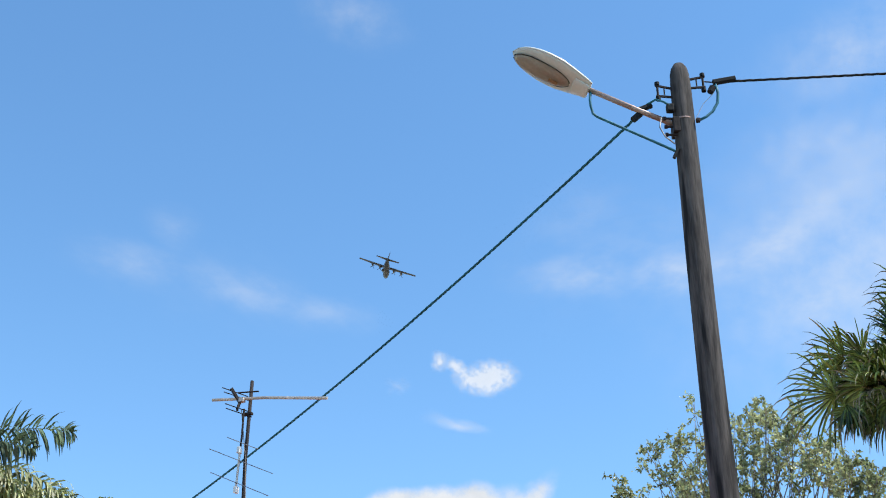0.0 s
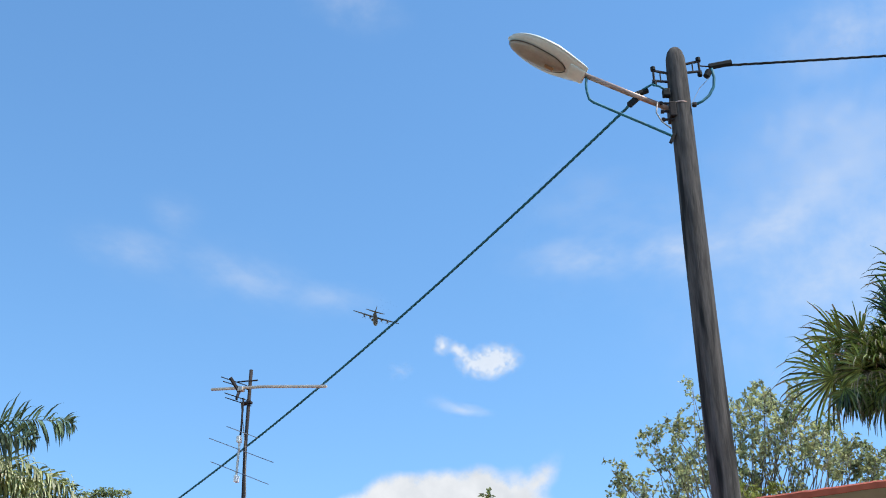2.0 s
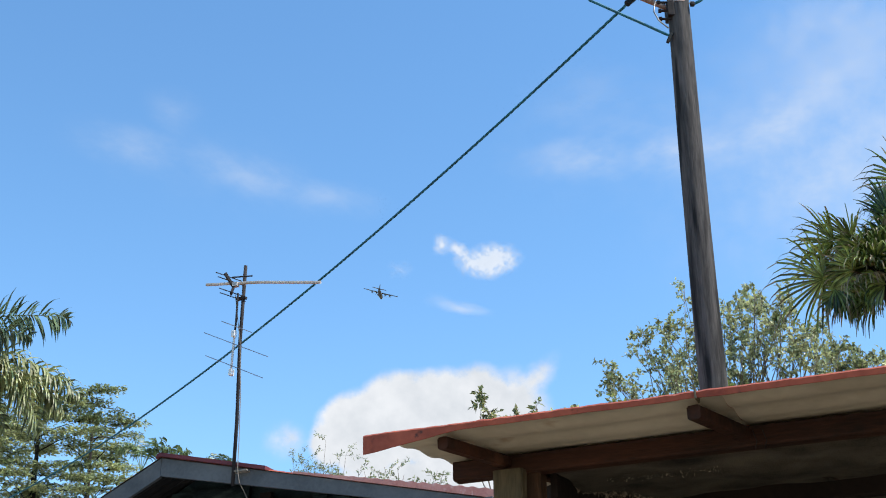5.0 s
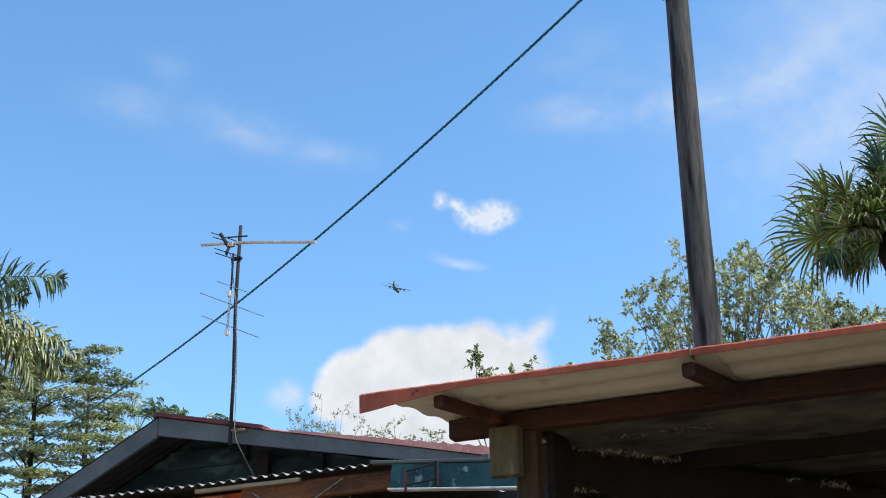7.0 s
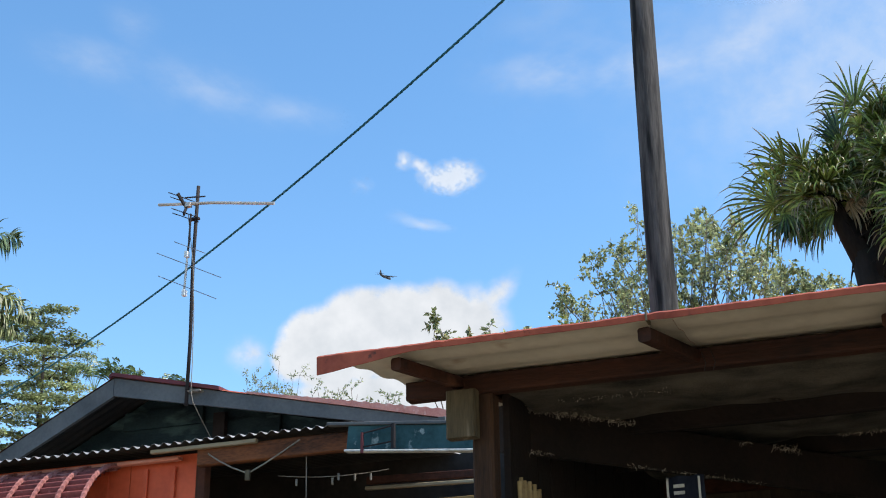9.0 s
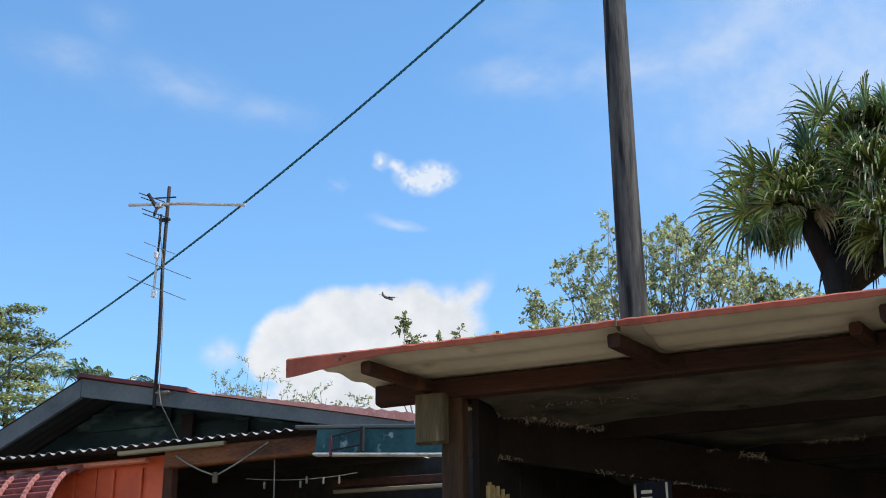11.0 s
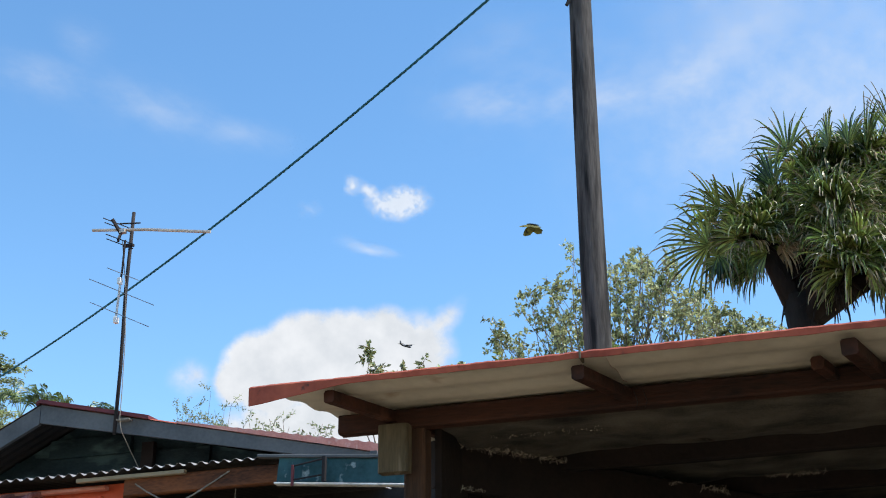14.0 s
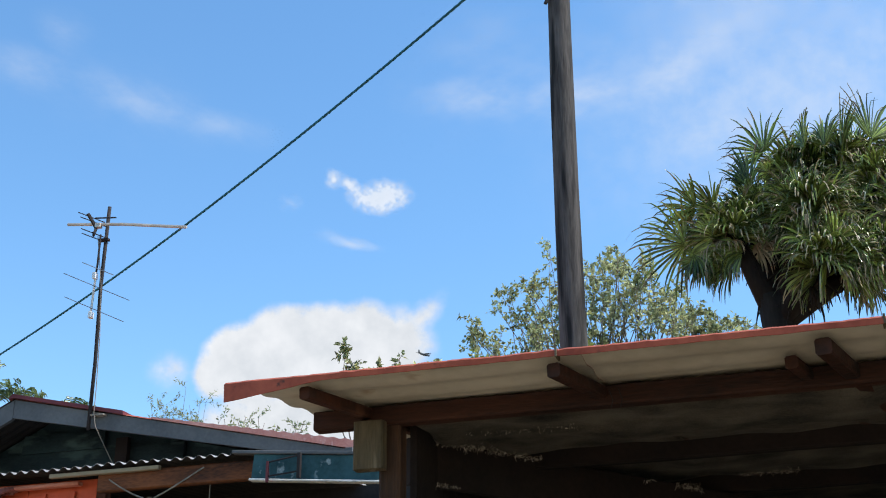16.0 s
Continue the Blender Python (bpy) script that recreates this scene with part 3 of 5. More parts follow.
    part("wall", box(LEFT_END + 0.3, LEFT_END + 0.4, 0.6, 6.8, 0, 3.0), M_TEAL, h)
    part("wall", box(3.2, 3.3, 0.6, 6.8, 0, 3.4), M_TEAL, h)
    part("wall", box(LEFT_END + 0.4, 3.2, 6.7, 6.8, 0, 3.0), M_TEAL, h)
    return h


def porch():
    p = thing("lean_to", "lean-to porch with a zinc roof and an orange-red wall", "porch", HOUSE)
    zl = lambda x, y: 3.215 + 0.10 * (y + 2.0)
    for i in range(4):
        x0 = -0.9 + i * 0.955
        sheet("roof_sheet", p, [M_ZINC, M_UNDERSHADE], x0, x0 + 0.99, -2.0, 0.38, lambda x, y, i=i: zl(x, y) + 0.003 * (i % 2),
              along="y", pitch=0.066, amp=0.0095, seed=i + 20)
    part("eave_beam", beam((1.98, -1.92, 3.14), (2.87, -1.92, 3.145), 0.05, 0.10, 0.006, 0.003, 6), M_BEAM, p, "red-brown eave beam")
    part("eave_lath", beam((1.70, -1.96, 3.188), (2.35, -1.96, 3.19), 0.03, 0.022, 0.003), M_LATH, p, "bare pale lath")
    # painted wall in upright sheets with cover strips
    for i in range(6):
        x0 = -0.7 + i * 0.43
        part("wall_panel", box(x0, x0 + 0.425, -1.78, -1.76, 0, 3.205, 0.002), M_REDWALL, p)
    for x in (0.36, 0.95, 1.30, 1.56, 1.74):
        part("cover_strip", box(x - 0.012, x + 0.012, -1.80, -1.782, 0, 3.12 + 0.02 * (x > 1.2), 0.003), M_REDWALL, p)
    # the sunlight along this rail is put into its pale colour
    part("top_rail", beam((-0.7, -1.83, 3.165), (1.80, -1.83, 3.172), 0.05, 0.020, 0.004), M_RAIL, p, "pink rail, coloured pale for the sun on it")
    part("corner_post", beam((1.91, -1.76, 0), (1.91, -1.76, 3.15), 0.06, 0.06, 0.005), M_WOOD, p)
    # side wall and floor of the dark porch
    # inner wall coloured near-black to stand for the porch's shade
    part("inner_wall", box(-0.6, 3.6, -0.62, -0.58, 0, 3.335), M_UNDERSHADE, p)
    part("rail", beam((2.5, -0.9, 3.115), (3.25, -0.9, 3.10), 0.03, 0.02, 0.003), M_LATH, p, "pale bare batten")
    part("rail", beam((2.5, -0.88, 3.165), (3.2, -0.88, 3.15), 0.03, 0.045, 0.003), M_WOOD, p)
    part("lower_board", box(2.62, 3.25, -0.86, -0.83, 2.75, 3.03, 0.003), M_YELLOW, p)
    part("jamb", box(2.37, 2.42, -0.9, -0.85, 0, 3.05, 0.004), M_REDWALL, p)
    return p


def teal_board():
    b = thing("sign_board", "weathered teal board with a flaking white lower edge", "board", HOUSE)
    part("panel", beam((2.915, -2.02, 3.138), (3.64, -2.02, 3.075), 0.02, 0.122, 0.002), M_TEAL2, b)
    part("lower_edge", beam((2.905, -2.025, 3.068), (3.65, -2.025, 3.004), 0.05, 0.011, 0.003), M_WHITE, b)
    part("top_edge", beam((2.80, -2.02, 3.218), (3.65, -2.02, 3.146), 0.045, 0.017, 0.003), M_FASCIA, b)
    part("hanger", box(2.96, 3.0, -2.009, -1.96, 3.08, 3.2, 0.003), M_FASCIA, b)
    part("hanger", box(3.4, 3.44, -2.009, -1.96, 3.05, 3.2, 0.003), M_FASCIA, b)
    f = thing("metal_frame", "small rusted metal frame fixed to a board", "bracket", HOUSE)
    part("upright", beam((3.185, -2.07, 3.05), (3.185, -2.07, 3.175), 0.02, 0.02, 0.003), M_RUST, f)
    part("upright", beam((3.015, -2.07, 3.04), (3.015, -2.07, 3.145), 0.014, 0.014, 0.003), M_CAP, f, "red upright")
    part("crossbar", beam((3.015, -2.07, 3.14), (3.185, -2.07, 3.165), 0.008, 0.008, 0.002), M_RUST, f)
    part("crossbar", beam((3.015, -2.07, 3.07), (3.185, -2.07, 3.085), 0.008, 0.008, 0.002), M_RUST, f)


def awning():
    w = thing("barrel_awning", "rounded red corrugated awning with pale ribs", "awning", HOUSE)
    def curve(k, x):
        g = radians(92) * k
        return (x, -1.80 - 0.36 * math.sin(g), 2.70 + 0.455 * math.cos(g))
    n, m, vs, fs = 72, 40, [], []
    for j in range(m + 1):
        x = -0.6 + 1.99 * j / m
        for i in range(n + 1):
            p = Vector(curve(i / n, x))
            r = 0.016 * math.sin(i * 1.25)
            vs.append(p + Vector((0, -r * math.sin(radians(92) * i / n), r * math.cos(radians(92) * i / n))))
    for j in range(m):
        for i in range(n):
            a = j * (n + 1) + i
            fs.append((a, a + n + 1, a + n + 2, a + 1))
    part("cover", (vs, fs), M_AWN, w, smooth=True)
    x = 1.39
    while x > -0.6:
        pts = [Vector(curve(i / 40, x)) + Vector((0, -0.008, 0.012)) for i in range(41)]
        part("rib", tube(pts, [0.013 + 0.004 * (k % 2) for k in range(len(pts))], 6), M_RIB, w)
        x -= 0.17


def cord():
    c = thing("slack_cord", "slack pale cord with a peg, tied under an eave", "cord", HOUSE)
    part("cord", tube([(2.05, -1.95, 3.15), (2.12, -1.95, 3.105), (2.20, -1.95, 3.062), (2.28, -1.95, 3.03), (2.315, -1.95, 3.03), (2.40, -1.95, 3.068), (2.50, -1.95, 3.12), (2.60, -1.95, 3.175)], 0.0045, 6), M_ROPE, c)
    part("peg", box(2.286, 2.312, -1.96, -1.943, 2.985, 3.04, 0.003), M_RAW, c)
    part("hanging_end", tube([(2.60, -1.87, 3.1), (2.605, -1.87, 2.9), (2.60, -1.87, 2.7)], 0.003, 6), M_ROPE, c)


def clothes_line():
    c = thing("clothes_line", "thin line with pale pegs under a porch roof", "line", HOUSE)
    part("line", tube(arc((2.42, -1.84, 3.02), (3.06, -1.84, 3.0), 0.02, 10), 0.002, 5), M_ROPE, c)
    for x, z in ((2.53, 2.975), (2.74, 2.965), (2.775, 2.985), (2.87, 2.975), (2.96, 2.97)):
        part("peg", box(x - 0.004, x + 0.004, -1.846, -1.834, z - 0.018, z + 0.018, 0.002), M_ROPE, c)


house()
porch()
clothes_line()
teal_board()
awning()
cord()

# ---------------------------------------------------------------- television aerial
def aerial():
    a = thing("television_aerial", "two old aluminium television aerials on a dark mast", "aerial", HOUSE @ pose(0.105, -0.16, -0.082))
    v = 0.10
    part("mast", tube([(0.565, v, 4.10), (0.565, v, 4.6), (0.545, v, 5.2), (0.55, v, 5.85)], 0.014, 8), M_RUST, a, "thin dark iron mast", smooth=True)
    part("boom", tube([(0.22, v - 0.03, 5.735), (0.7, v - 0.03, 5.672), (1.24, v - 0.03, 5.575)], 0.0125, 8), M_ALU, a, "pale square boom")
    part("clamp", box(0.49, 0.575, v - 0.02, v + 0.015, 5.565, 5.585, 0.003), M_RUST, a)
    # folded reflector behind the mast
    part("reflector", beam((0.43, v - 0.10, 5.77), (0.47, v - 0.02, 5.67), 0.016, 0.026, 0.003), M_RUST, a)
    part("reflector", beam((0.47, v - 0.02, 5.69), (0.50, v - 0.10, 5.58), 0.016, 0.026, 0.003), M_RUST, a)
    for z0, x0 in ((5.76, 0.43), (5.72, 0.45), (5.62, 0.47), (5.58, 0.48)):
        part("reflector_rod", tube([(x0 - 0.07, v - 0.12, z0 + 0.02), (x0 + 0.06, v + 0.05, z0 - 0.01)], 0.004, 5), M_RUST, a)
    part("feed_box", box(0.475, 0.52, v - 0.06, v - 0.02, 5.665, 5.70, 0.005), M_ALU, a, "pale feed box")
    part("folded_dipole", tube([(0.50, v - 0.1, 5.72), (0.68, v - 0.1, 5.70)], 0.006, 6), M_RUST, a)
    # the second, older aerial lower down, its boom upright
    part("lower_boom", tube([(0.53, v - 0.05, 5.60), (0.53, v - 0.05, 5.36), (0.525, v - 0.05, 5.28)], 0.008, 6), M_RUST, a, "dark upper tube")
    part("lower_boom", tube([(0.525, v - 0.05, 5.28), (0.515, v - 0.05, 4.95)], 0.009, 6), M_ALU, a)
    for z0, c in ((5.30, "l"), (5.17, "l"), (4.99, "l")):
        long = {5.30: 0.14, 5.17: 0.29, 4.99: 0.26}[z0]
        part("long_rod", tube([(0.545 - long, v - 0.06, z0 + 0.03 + long * 0.40), (0.545 + long, v - 0.06, z0 + 0.03 - long * 0.58)], 0.003, 5), M_STEEL, a)
    for z0 in (5.26, 4.95):
        part("insulator", box(0.508, 0.536, v - 0.075, v - 0.035, z0 - 0.02, z0 + 0.03, 0.005), M_PLASTIC, a, "white plastic insulator")
    part("lead", tube([(0.50, v - 0.04, 5.6), (0.565, v - 0.03, 5.2), (0.60, v - 0.03, 4.8), (0.615, v - 0.03, 4.4), (0.63, v - 0.05, 4.2), (0.66, v - 0.06, 4.1), (0.70, v + 0.25, 3.8)], 0.003, 6), M_ROPE, a, "thin pale aerial lead")
    part("mast_bracket", box(0.56, 0.68, v - 0.01, v + 0.05, 4.20, 4.212, 0.002), M_ROPE, a)


aerial()

# ---------------------------------------------------------------- street lighting pole and lines
PX, PY = 2.255, 9.7


def pole(m, label):
    p = thing("utility_pole", label, "pole", m, "timber poles")
    zs = [-0.4, 1, 2, 3, 4, 5, 6, 7, 8, 8.6, 9.0, 9.16, 9.23, 9.275, 9.30]
    rs = [0.132, 0.128, 0.124, 0.120, 0.116, 0.1125, 0.109, 0.105, 0.101, 0.099, 0.097, 0.09, 0.075, 0.05, 0.018]
    sides, vs, fs = 28, [], []
    zz = [i * 0.12 - 0.4 for i in range(80)] + zs[-5:]
    zz = sorted(set(z for z in zz if z < 9.1) | set(zs[-5:]))
    for z in zz:
        r = float(np.interp(z, zs, rs))
        cx = 0.012 * math.sin(z * 0.8)
        for k in range(sides):
            g = 2 * math.pi * k / sides
            rr = r * (1 + 0.028 * noise.noise(Vector((math.cos(g) * 2.2, math.sin(g) * 2.2, z * 0.55))) + 0.012 * noise.noise(Vector((math.cos(g) * 7, math.sin(g) * 7, z * 1.4))))
            vs.append((cx + rr * math.cos(g), rr * math.sin(g), z))
    for i in range(len(zz) - 1):
        for k in range(sides):
            k2 = (k + 1) % sides
            fs.append((i * sides + k, i * sides + k2, (i + 1) * sides + k2, (i + 1) * sides + k))
    fs.append(tuple(range((len(zz) - 1) * sides, len(zz) * sides)))
    part("shaft", (vs, fs), M_POLE, p, smooth=True)
    part("band", tube([(0, 0, 8.605), (0, 0, 8.618)], 0.1025, 24), M_ARM, p, "thin galvanised band")
    return p


def reel(parent, x0, x1, y, z, s):
    """An iron bracket of two pins with a spool between."""
    part("bracket_arm", beam((x0, y, z + 0.05), (x1, y, z + 0.085), 0.018, 0.022, 0.003), M_RUST, parent)
    part("bracket_arm", beam((x0, y, z - 0.05), (x1, y, z - 0.035), 0.018, 0.022, 0.003), M_RUST, parent)
    xe = x1 - 0.018 * s
    part("bracket_pin", tube([(xe, y, z - 0.085), (xe, y, z + 0.125)], 0.011, 8), M_RUST, parent)
    part("pin_head", tube([(xe, y, z - 0.085), (xe, y, z - 0.055)], 0.024, 8), M_BLACK, parent)
    part("pin_head", tube([(xe, y, z + 0.085), (xe, y, z + 0.118)], 0.024, 8), M_BLACK, parent)
    xm = x0 + (x1 - x0) * 0.45
    part("bracket_strap", beam((xm, y, z - 0.05), (xm, y, z + 0.06), 0.012, 0.012, 0.002), M_RUST, parent)


near_pole = pole(pose(PX, PY, 0), "weathered dark timber pole carrying a street lamp and lines")
reel(near_pole, -0.09, -0.235, -0.03, 8.93, -1)
reel(near_pole, 0.09, 0.235, -0.03, 9.035, 1)
for z, x in ((8.62, -0.11), (8.53, -0.105), (8.44, -0.105)):
    part("bolt", tube([(x - 0.07, -0.05, z), (x + 0.06, -0.05, z)], 0.012, 8), M_RUST, near_pole)
    part("bolt_head", tube([(x - 0.085, -0.05, z), (x - 0.06, -0.05, z)], 0.022, 6), M_RUST, near_pole)
part("connector", box(-0.16, -0.09, -0.09, -0.03, 8.69, 8.77, 0.01), M_BLACK, near_pole)
part("connector", box(0.10, 0.14, -0.09, -0.05, 8.57, 8.61, 0.01), M_RUST, near_pole)
part("jumper", tube([(-0.33, -0.02, 8.80), (-0.25, -0.06, 8.83), (-0.18, -0.08, 8.79), (-0.12, -0.08, 8.74)], 0.011, 6), M_WIRE, near_pole, smooth=True)
part("jumper", tube([(-0.22, -0.08, 8.61), (-0.24, -0.08, 8.50), (-0.20, -0.08, 8.40), (-0.12, -0.08, 8.32)], 0.007, 6), M_STEEL, near_pole, smooth=True)
part("lamp_lead", tube([(-0.845, -0.03, 8.95), (-0.855, -0.03, 8.84), (-0.85, -0.03, 8.77), (-0.835, -0.03, 8.69), (-0.80, -0.03, 8.655), (-0.6, -0.03, 8.545), (-0.35, -0.04, 8.40), (-0.11, -0.06, 8.25)], 0.0125, 8), M_WIRE, near_pole, smooth=True)
part("lead_clamp", beam((-0.09, -0.06, 8.28), (-0.135, -0.06, 8.18), 0.03, 0.03, 0.005), M_BLACK, near_pole)

far = at(-20.0, 12.6, 26.0)
pole(pose(far.x, far.y, far.z - 8.75, 0, 0, 40), "distant dark timber pole among trees")


def street_lamp():
    s = thing("street_lamp", "oval pale street lamp with a yellowed bowl on a rusty arm", "street lamp", pose(PX, PY, 0))
    d = Vector((-0.70, -0.12, 0.355)).normalized()
    rear = Vector((-0.855, -0.02, 8.965))
    part("arm", tube([(-0.05, -0.03, 8.545), (-0.45, -0.02, 8.755), tuple(rear + d * 0.06)], 0.026, 12), M_ARM, s, "rust-streaked steel arm", smooth=True)
    part("arm_flange", box(-0.115, -0.05, -0.09, 0.06, 8.46, 8.62, 0.01), M_RUST, s)
    side = d.cross(Vector((0, 0, 1))).normalized()
    up = side.cross(d).normalized()

    def oval(k0, k1, wfun, lo, hi, rim):
        """A shell lofted along the lamp: half widths by wfun, depths lo (below the rim) and hi (above)."""
        n, sides, vs, fs = 28, 24, [], []
        for i in range(n + 1):
            k = k0 + (k1 - k0) * i / n
            c = rear + d * 0.80 * k
            w = wfun(k)
            for q in range(sides):
                g = 2 * math.pi * q / sides
                h = hi if math.sin(g) > 0 else lo
                vs.append(c + side * (w * math.cos(g)) + up * (rim + h * (w / 0.205) ** 0.8 * math.sin(g)))
        for i in range(n):
            for q in range(sides):
                q2 = (q + 1) % sides
                fs.append((i * sides + q, i * sides + q2, (i + 1) * sides + q2, (i + 1) * sides + q))
        fs += [tuple(range(sides - 1, -1, -1)), tuple(range(n * sides, (n + 1) * sides))]
        return vs, fs

    body_w = lambda k: max(0.004, 0.205 * (1 - max(0.0, (k - 0.52) / 0.48) ** 2.3) ** 0.62 * (0.50 + 0.50 * min(1.0, k / 0.42) ** 0.8))
    part("housing", oval(0.0, 1.0, body_w, 0.055, 0.085, 0.0), M_SHELL, s, smooth=True)
    bowl_w = lambda k: max(0.003, 0.118 * max(0.0, 1 - abs((k - 0.60) / 0.37) ** 2.4) ** 0.6)
    part("bowl", oval(0.24, 0.965, bowl_w, 0.10, 0.01, -0.04), M_BOWL, s, smooth=True)
    part("gasket", tube([tuple(rear + d * 0.80 * k + side * (bowl_w(k) + 0.004) * sgn - up * (0.042 + 0.012 * math.sin(math.pi * k)))
                         for sgn, ks in ((1, [0.235 + 0.73 * i / 24 for i in range(25)]), (-1, [0.965 - 0.73 * i / 24 for i in range(25)])) for k in ks], 0.0035, 6), M_BLACK, s, "dark gasket", smooth=True)
    part("rear_cover", oval(0.01, 0.2, lambda k: 0.09 + 0.10 * k, 0.06, 0.02, -0.03), M_SHELL, s, "pale rear cover", smooth=True)
    c = rear + d * 0.80 * 0.36 - up * 0.112
    part("lamp_cap", tube([tuple(c), tuple(c + d * 0.09 + up * 0.01)], 0.018, 10), M_AMBER, s, "brown lamp holder showing in the bowl")
    part("rim", tube([tuple(rear + d * 0.80 * k + side * body_w(k) * sgn) for sgn, ks in ((1, [i / 20 for i in range(21)]), (-1, [1 - i / 20 for i in range(21)])) for k in ks], 0.007, 6), M_SHELL, s, "pale seam rim", smooth=True)


street_lamp()


def lines():
    a = Vector((1.85, 9.7, 8.70))
    c = thing("service_cable", "dark green twisted cable sagging from a pole", "cable")
    for w in twisted(arc(a, far, 0.63, 40), 0.0078, 0.26, 3):
        part("wire", w, M_WIRE, c, smooth=True)
    part("strain_clamp", beam(tuple(a + Vector((-0.06, 0, -0.06))), tuple(a + Vector((0.03, 0, 0.03))), 0.05, 0.055, 0.01), M_BLACK, c)
    part("clamp_wedge", beam(tuple(a + Vector((0.01, -0.01, 0.05))), tuple(a + Vector((0.12, -0.01, 0.10))), 0.05, 0.05, 0.012), M_BLACK, c)
    b = Vector((2.66, 9.68, 9.07))
    end = at(52.0, 27.5, 15.0)
    c2 = thing("supply_cable", "thick black overhead cable with a strain clamp", "cable")
    for w in twisted(arc(b, end, 0.02, 40), 0.0068, 0.3, 3):
        part("wire", w, M_BLACK, c2, smooth=True)
    part("strain_clamp", beam((2.57, 9.68, 9.06), (2.78, 9.67, 9.10), 0.05, 0.055, 0.012), M_BLACK, c2)
    part("clamp_eye", beam((2.485, 9.68, 9.07), (2.60, 9.68, 9.06), 0.012, 0.012, 0.003), M_RUST, c2)
    part("weight", tube([(2.53, 9.67, 8.94), (2.56, 9.67, 9.0)], 0.032, 10), M_BLACK, c2)
    part("tail", tube([(2.59, 9.67, 9.03), (2.60, 9.67, 8.93), (2.585, 9.67, 8.82), (2.53, 9.67, 8.72), (2.46, 9.66, 8.65), (2.40, 9.65, 8.61)], 0.0135, 8), M_WIRE, c2, smooth=True)
    part("tie_wire", tube([(2.35, 9.64, 8.60), (2.45, 9.66, 8.80), (2.56, 9.67, 8.93)], 0.003, 5), M_STEEL, c2)


lines()


# ---------------------------------------------------------------- plants
def leaf_quads(items):
    """Pointed leaves: (base, direction, normal-ish, length, width)."""
    vs, fs = [], []
    for b, d, nrm, ln, w in items:
        s = d.cross(nrm)
        if s.length < 1e-4:
            s = d.orthogonal()
        s = s.normalized() * (w / 2)
        up = s.cross(d).normalized() * (ln * 0.10)
        o = len(vs)
        vs += [b, b + d * ln * 0.45 + s + up, b + d * ln - up, b + d * ln * 0.45 - s + up]
        fs.append((o, o + 1, o + 2, o + 3))
    return vs, fs


def tree(label, base, tips, rng, leaf, leaf_mat, bark, trunk_r, clump, per, fork=0.45, flat=1.0, droop=0.0, shoots=3, name="tree"):
    """A trunk that forks into limbs, each limb ending in sprays of twigs and leaves round its tip."""
    t = thing(name, label, "tree")
    base = Vector(base)
    cx = sum((Vector(p) for p in tips), Vector()) / len(tips)
    hub = base.lerp(Vector((cx.x, cx.y, base.z + (cx.z - base.z) * fork * 1.6)), 0.85)
    hub.z = base.z + (cx.z - base.z) * fork
    mid = base.lerp(hub, 0.5) + Vector((rng.uniform(-.1, .1), rng.uniform(-.1, .1), 0))
    part("trunk", tube([base - Vector((0, 0, 0.2)), mid, hub], [trunk_r * 1.15, trunk_r, trunk_r * 0.8], 9), bark, t, smooth=True)
    twigs, leaves = [], []
    for tip in tips:
        tip = Vector(tip)
        p1 = hub.lerp(tip, 0.4) + rand_dir(rng) * 0.12 * (tip - hub).length
        p2 = hub.lerp(tip, 0.75) + rand_dir(rng) * 0.06 * (tip - hub).length
        part("limb", tube([hub, p1, p2, tip], [trunk_r * 0.55, trunk_r * 0.34, trunk_r * 0.2, trunk_r * 0.09], 6), bark, t, smooth=True)
        for s in range(shoots):
            b0 = tip + (p2 - tip).normalized() * min((p2 - tip).length * 1.4, clump * 1.3) * rng.random()
            d = rand_dir(rng, 0.45)
            d.z *= flat
            d = d.normalized()
            e = b0 + d * clump * rng.uniform(0.5, 1.1)
            bend = b0.lerp(e, 0.5) + rand_dir(rng) * clump * 0.12
            twigs.append(tube([b0, bend, e], [trunk_r * 0.11, trunk_r * 0.07, trunk_r * 0.03], 4, False))
            for _ in range(per):
                k = rng.uniform(0.15, 1.0)
                c = (b0.lerp(bend, k * 2) if k < 0.5 else bend.lerp(e, k * 2 - 1)) + rand_dir(rng) * clump * 0.16 * rng.random() * Vector((1, 1, min(1.0, 0.3 + flat)))
                dd = (d * 0.6 + rand_dir(rng)).normalized()
                dd.z -= droop
                leaves.append((c, dd.normalized(), rand_dir(rng, 0.8), leaf[0] * rng.uniform(0.6, 1.3), leaf[1] * rng.uniform(0.6, 1.3)))
    tagged(part("twig_mass", join(*twigs), bark, t, smooth=True), kind="stuff")
    tagged(part("crown", leaf_quads(leaves), leaf_mat, t), kind="stuff")
    return t


rng = random.Random(5)


def sprays(groups, r):
    """Twig ends in loose groups: compass angle, height angle, spread in degrees, how many; all at distance r."""
    out = []
    for az, el, spread, n in groups:
        for _ in range(n):
            out.append(at(az + rng.gauss(0, spread * 0.55), el + rng.gauss(0, spread * 0.45), r + rng.uniform(-0.9, 0.9)))
    return out


